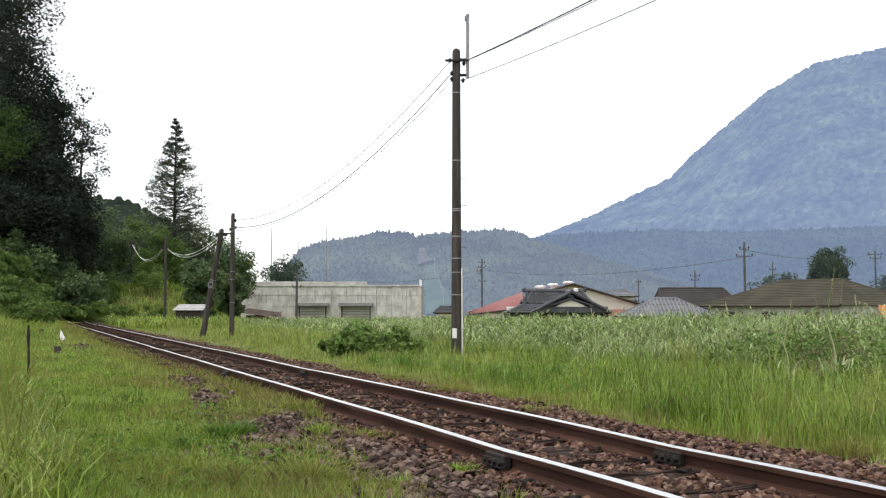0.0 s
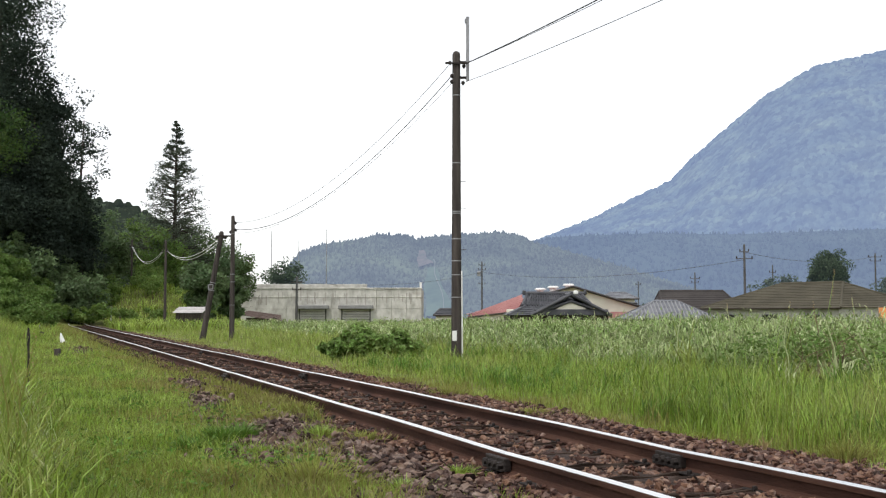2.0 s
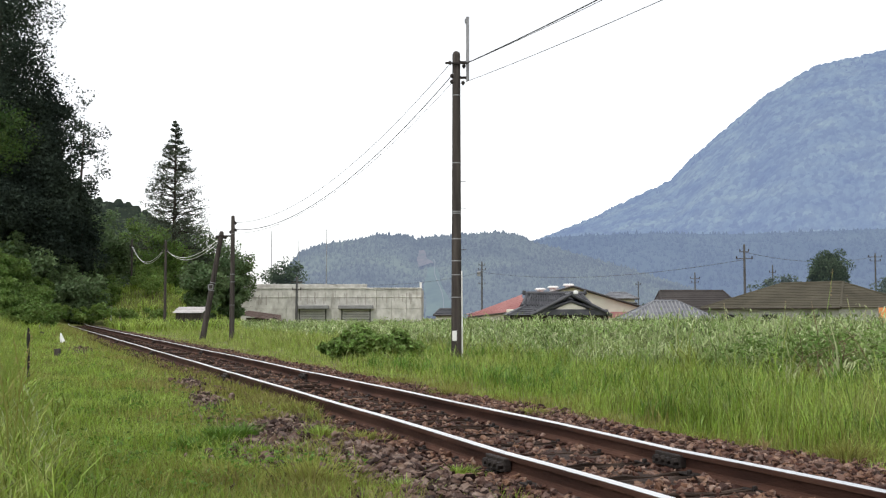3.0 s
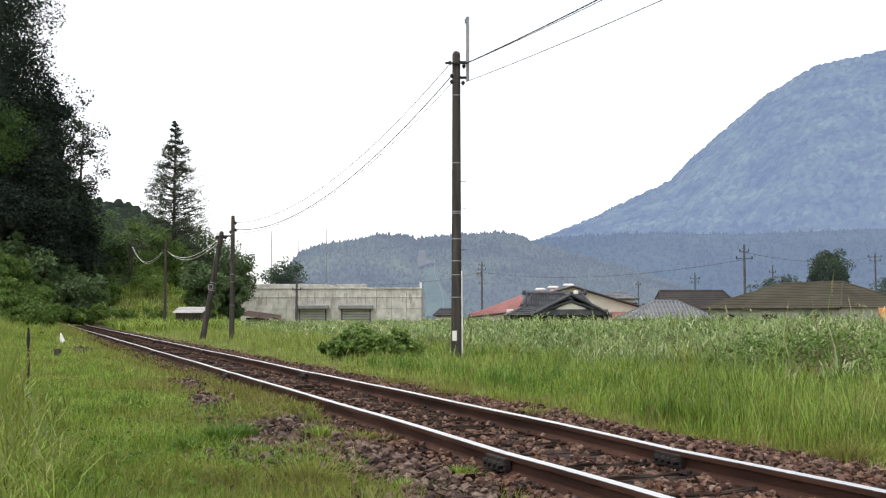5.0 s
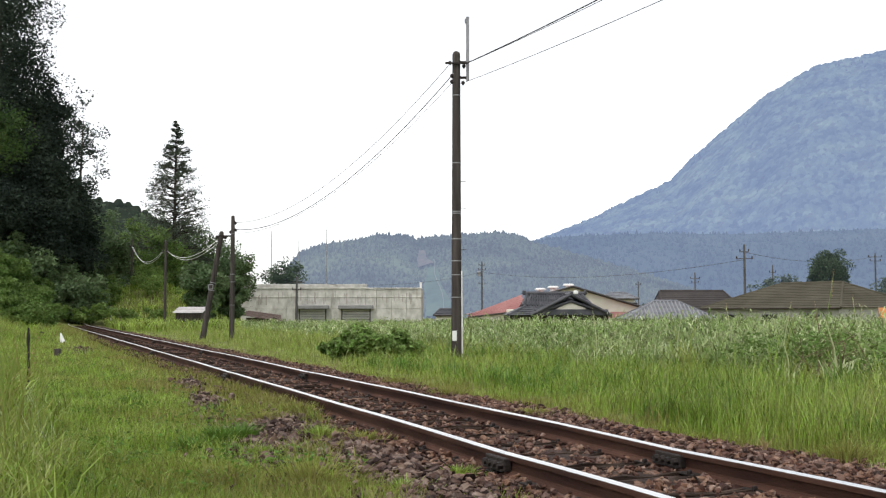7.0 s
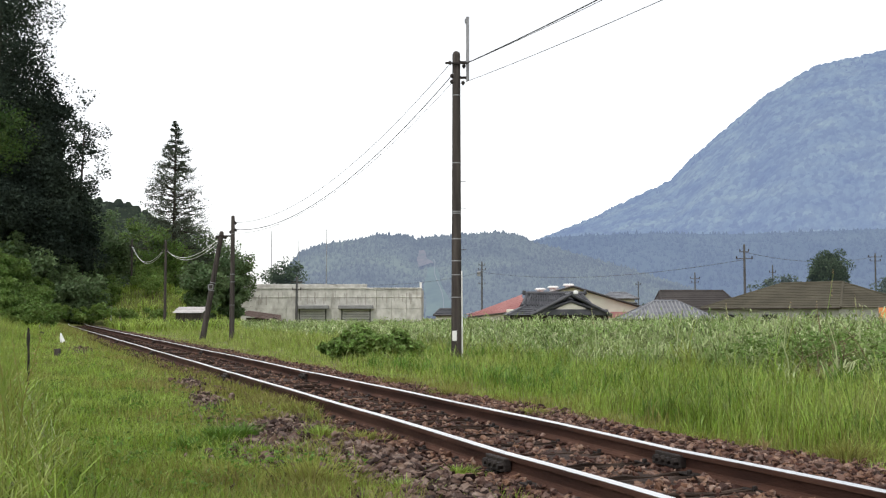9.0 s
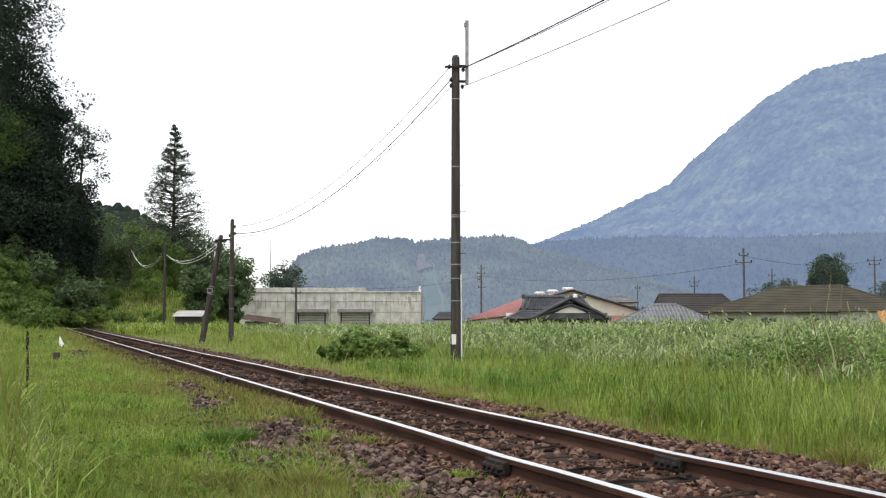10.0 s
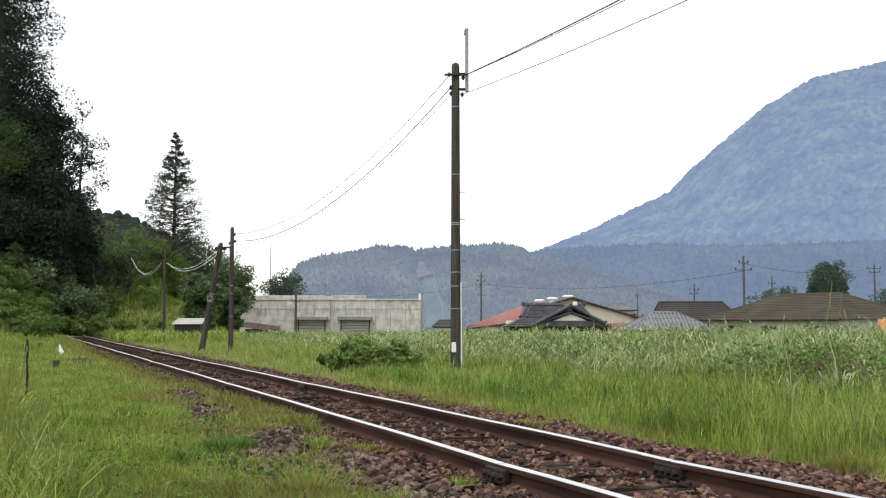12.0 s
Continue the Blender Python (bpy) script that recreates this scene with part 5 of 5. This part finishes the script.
q = thing("white_post", at(-25.6, 83.0), "thin white trackside signal post", "post")
part("post_body", tube_bm([(0, 0, -0.1), (0, 0, 1.5)], [0.03, 0.03], 8), "galv", q)
part("post_board", box_bm(0.2, 0.05, 0.22, (0, -0.06, 0.35), 0.01), "white", q)
q = thing("white_post", at(-24.4, 65.0), "short white distance post in the shrubs", "post")
part("post_body", box_bm(0.12, 0.12, 0.8, (0, 0, -0.1), 0.02), "galv", q)

# low broad-leaved weeds in the verge
wx, wy = scatter(420, 6.0, 40, -0.42, -0.02, 0.8)
ws, wo = so(wx, wy)
ok = (wo < -1.3) & (wo > -4.6) & (bare_spots(ws, wo) < 0.25)
wc = np.repeat(pos(wx, wy)[ok], 26, 0)
wc = wc + rng.normal(0, 1, wc.shape) * np.array([0.10, 0.10, 0.0]) + np.array([0, 0, 1]) * rng.uniform(0.02, 0.13, (len(wc), 1))
V, F = leaf_cards(wc, rng.uniform(0.02, 0.05, len(wc)), 0.5)
tagged(sheet("verge_weeds", V, [F], "weed"), "low broad-leaved weeds in the verge grass", "weeds", kind="stuff")

# weeds between stones, and a dead straw plant
for wx, wy, wr, wh, mt in ((-0.80, 6.65, 0.36, 0.22, "grass_dry"), (-1.40, 7.0, 0.40, 0.17, "grass_dry"), (0.10, 7.0, 0.17, 0.09, "grass"), (-0.66, 8.75, 0.28, 0.12, "grass_dry"), (-1.02, 9.0, 0.22, 0.14, "grass"), (-1.78, 8.75, 0.17, 0.22, "weed"), (-1.98, 8.45, 0.13, 0.16, "weed"), (-1.66, 8.95, 0.14, 0.2, "weed"), (-0.25, 6.4, 0.22, 0.10, "grass"), (-1.35, 8.05, 0.16, 0.12, "grass"), (-3.7, 13.0, 0.3, 0.14, "weed"), (-1.75, 10.4, 0.45, 0.16, "grass_dry"), (-1.5, 11.2, 0.5, 0.17, "grass_dry"), (-2.0, 12.3, 0.5, 0.15, "grass_dry"), (2.95, 7.9, 0.30, 0.2, "grass_dry"), (3.3, 7.75, 0.22, 0.16, "grass_dry"), (0.9, 10.9, 0.3, 0.12, "grass_dry"), (0.1, 13.6, 0.4, 0.16, "grass_dry"), (-0.7, 15.8, 0.4, 0.16, "grass_dry")):
    q = thing("weed_tuft", at(wx, wy), "grass tuft growing among the stones", "weeds", "verge tufts")
    n = 420
    r = np.abs(rng.normal(0, wr * 0.45, n))
    a = rng.uniform(0, math.tau, n)
    V, F = arching(np.stack([r * np.cos(a), r * np.sin(a), np.zeros(n)], -1), rng.uniform(0.5, 1.1, n) * wh, np.full(n, 0.007), rng.uniform(0.2, 0.9, n), rng.uniform(0, 0.9, n), a)
    tagged(sheet("foliage", V, F, mt, q), kind="stuff")


def stalk(name, x, y, h, mat, label, cat, heads=0, leafy=0, group="", wide=0.012, bend=0.12, head_mat="straw"):
    """A tall stem with arching leaves and maybe a seed head; sways as one piece."""
    q = thing(name, at(x, y), label, cat, group)
    top = (h * bend * rng.choice((-1, 1)), 0, h)
    part("stem", tube_bm([(0, 0, 0), (top[0] * 0.3, 0, h * 0.6), top], [wide * 0.55, wide * 0.45, wide * 0.2], 5), mat, q)
    if leafy:
        b = np.stack([top[0] * 0.2 * np.ones(leafy) + rng.normal(0, 0.10, leafy), rng.normal(0, 0.10, leafy), rng.uniform(0, 0.3, leafy) ** 2 * h], -1)
        V, F = arching(b, rng.uniform(0.4, 0.75, leafy) * h, np.full(leafy, wide), rng.uniform(0.15, 0.8, leafy), rng.uniform(0.2, 1.2, leafy))
        tagged(sheet("foliage", V, F, mat, q), kind="stuff")
    if heads:
        c = np.stack([top[0] * (0.7 + 0.3 * np.linspace(0, 1, heads)) + rng.normal(0, 0.008, heads), rng.normal(0, 0.008, heads), h * np.linspace(0.78, 1.03, heads)], -1)
        V, F = leaf_cards(c, wide * 1.5)
        tagged(sheet("seed_head", V, [F], head_mat, q), kind="stuff")
    return q


straw = thing("dead_plant", at(2.42, 8.15), "small dead straw-coloured plant at the ballast edge", "plant")
V, F = arching(np.zeros((7, 3)), rng.uniform(0.10, 0.20, 7), np.full(7, 0.018), rng.uniform(0.2, 0.7, 7), rng.uniform(0, 0.6, 7))
tagged(sheet("foliage", V, F, "straw", straw), kind="stuff")

# tall grass at the near edge of the verge, moved by the wind
SWAY = []
for k in range(60):
    y = rng.uniform(5.2, 12)
    x = -y * rng.uniform(0.362, 0.432) - 0.02
    SWAY.append(stalk("verge_grass", x, y, rng.uniform(0.35, 0.8), ("grass", "grass_pale", "grass", "grass_pale", "grass")[k % 5], "tall bowing green grass clump at the verge", "grass", 0, 36, "tall verge grass", 0.010))
for k in range(18):
    y = rng.uniform(5.2, 8.0)
    x = -y * rng.uniform(0.385, 0.43)
    SWAY.append(stalk("verge_grass", x, y, rng.uniform(0.65, 1.0), ("grass_pale", "grass")[k % 2], "tall bowing pale grass clump at the verge", "grass", 0, 26, "tall verge grass", 0.008))
for k in range(3):
    y = rng.uniform(5.6, 9.0)
    x = -y * rng.uniform(0.37, 0.42)
    SWAY.append(stalk("seeding_grass", x, y, rng.uniform(0.8, 1.05), "grass_dry", "tall seeding grass stalk at the verge", "grass", 14, 5, "tall verge grass"))
for x, y, h, mt, hd in ((6.45, 18.2, 1.78, "reed", 26), (6.1, 17.4, 1.25, "dry_stem", 8), (7.1, 18.4, 1.35, "reed_pale", 12), (5.0, 18.6, 1.2, "reed_pale", 12), (4.1, 19.0, 1.15, "reed_pale", 10), (6.8, 17.6, 1.2, "reed_pale", 12), (5.6, 17.8, 1.25, "reed_pale", 12), (3.0, 21.0, 1.15, "reed_pale", 10)):
    SWAY.append(stalk("reed_stalk", x, y, h, mt, "tall single stalk rising above the reeds", "reed", hd, 8, "reed stalks", 0.02, 0.10))

for k in range(46):
    y = rng.uniform(8.2, 13.5)
    x = y * rng.uniform(0.16, 0.43)
    if so(x, y)[1] < 2.5:
        continue
    SWAY.append(stalk("verge_grass", x, y, rng.uniform(0.35, 0.62), ("grass", "weed", "grass", "grass_pale")[k % 4], "lush bowing green grass clump beside the ballast", "grass", 0, 44, "tall verge grass", 0.011))
for k in range(26):
    y = rng.uniform(6.2, 10.0)
    x = -y * rng.uniform(0.35, 0.43)
    SWAY.append(stalk("verge_grass", x, y, rng.uniform(0.35, 0.75), ("grass_pale", "reed_pale", "grass_dry")[k % 3], "bowing straw-coloured grass clump at the verge", "grass", 0, 12, "tall verge grass", 0.006, 0.3))
for k in range(60):
    y = rng.uniform(5.4, 8.5)
    x = -y * rng.uniform(0.22, 0.40)
    SWAY.append(stalk("verge_grass", x, y, rng.uniform(0.14, 0.32), ("grass_pale", "grass", "grass_dry")[k % 3], "short leafy grass clump in the verge", "grass", 0, 22, "short verge grass", 0.006, 0.2))
for k in range(9):
    y = rng.uniform(8.0, 11.0)
    x = -y * rng.uniform(0.397, 0.425)
    SWAY.append(stalk("verge_grass", x, y, rng.uniform(0.95, 1.2), ("grass", "grass_dry")[k % 2], "tall leafy yellow-green weed clump at the verge", "grass", 0, 40, "tall verge grass", 0.014, 0.15))
for k in range(64):
    y = rng.uniform(13.5, 24)
    x = y * rng.uniform(0.03, 0.42)
    if not 6.6 < so(x, y)[1] < 11:
        continue
    SWAY.append(stalk("reed_clump", x, y, rng.uniform(0.6, 1.05), ("reed", "reed_pale", "reed", "weed", "grass_pale")[k % 5], "clump of broad arching reed leaves edging the reed bed", "reed", 0, 30, "reed clumps", 0.024, 0.15))
# brown dead vine hanging in the reeds
vine = thing("dead_vine", at(5.75, 15.5), "tangle of brown dead vine stems in the reeds", "vine")
for k in range(16):
    a, h = rng.uniform(-0.8, 0.5), rng.uniform(0.5, 1.1)
    pts = [(a + rng.normal(0, 0.1), rng.normal(0, 0.15), 0.0), (a * 0.7 + rng.normal(0, 0.15), rng.normal(0, 0.15), h * 0.6), (a * 0.3 + rng.normal(0, 0.25), rng.normal(0, 0.2), h)]
    part("vine_stem", tube_bm(pts, [0.008, 0.006, 0.003], 4), "dry_stem", vine)
c = np.stack([rng.normal(-0.1, 0.4, 26), rng.normal(0, 0.2, 26), rng.uniform(0.35, 0.9, 26)], -1)
V, F = leaf_cards(c, 0.05)
tagged(sheet("foliage", V, [F], "dry_stem", vine), kind="stuff")


def motions():
    """The wind rocks the tall grass to and fro and stirs two slim trees."""
    gust = random.Random(5)
    for ob in SWAY + [SEQUOIA, MAPLE]:
        base, ph, sp, am = ob.matrix_world.copy(), gust.uniform(0, 6.28), gust.uniform(2.2, 3.4), gust.uniform(1.0, 2.6)
        if ob in (SEQUOIA, MAPLE):
            sp, am = 1.1, 0.25
        rows = []
        for i in range(31):
            t = 0.4 * i
            a = am * (math.sin(sp * t + ph) + 0.5 * math.sin(0.7 * t + ph * 2))
            rows.append((t, base @ pose(0, 0, 0, a * 0.5, a, 0)))
        walk(ob, rows)


motions()
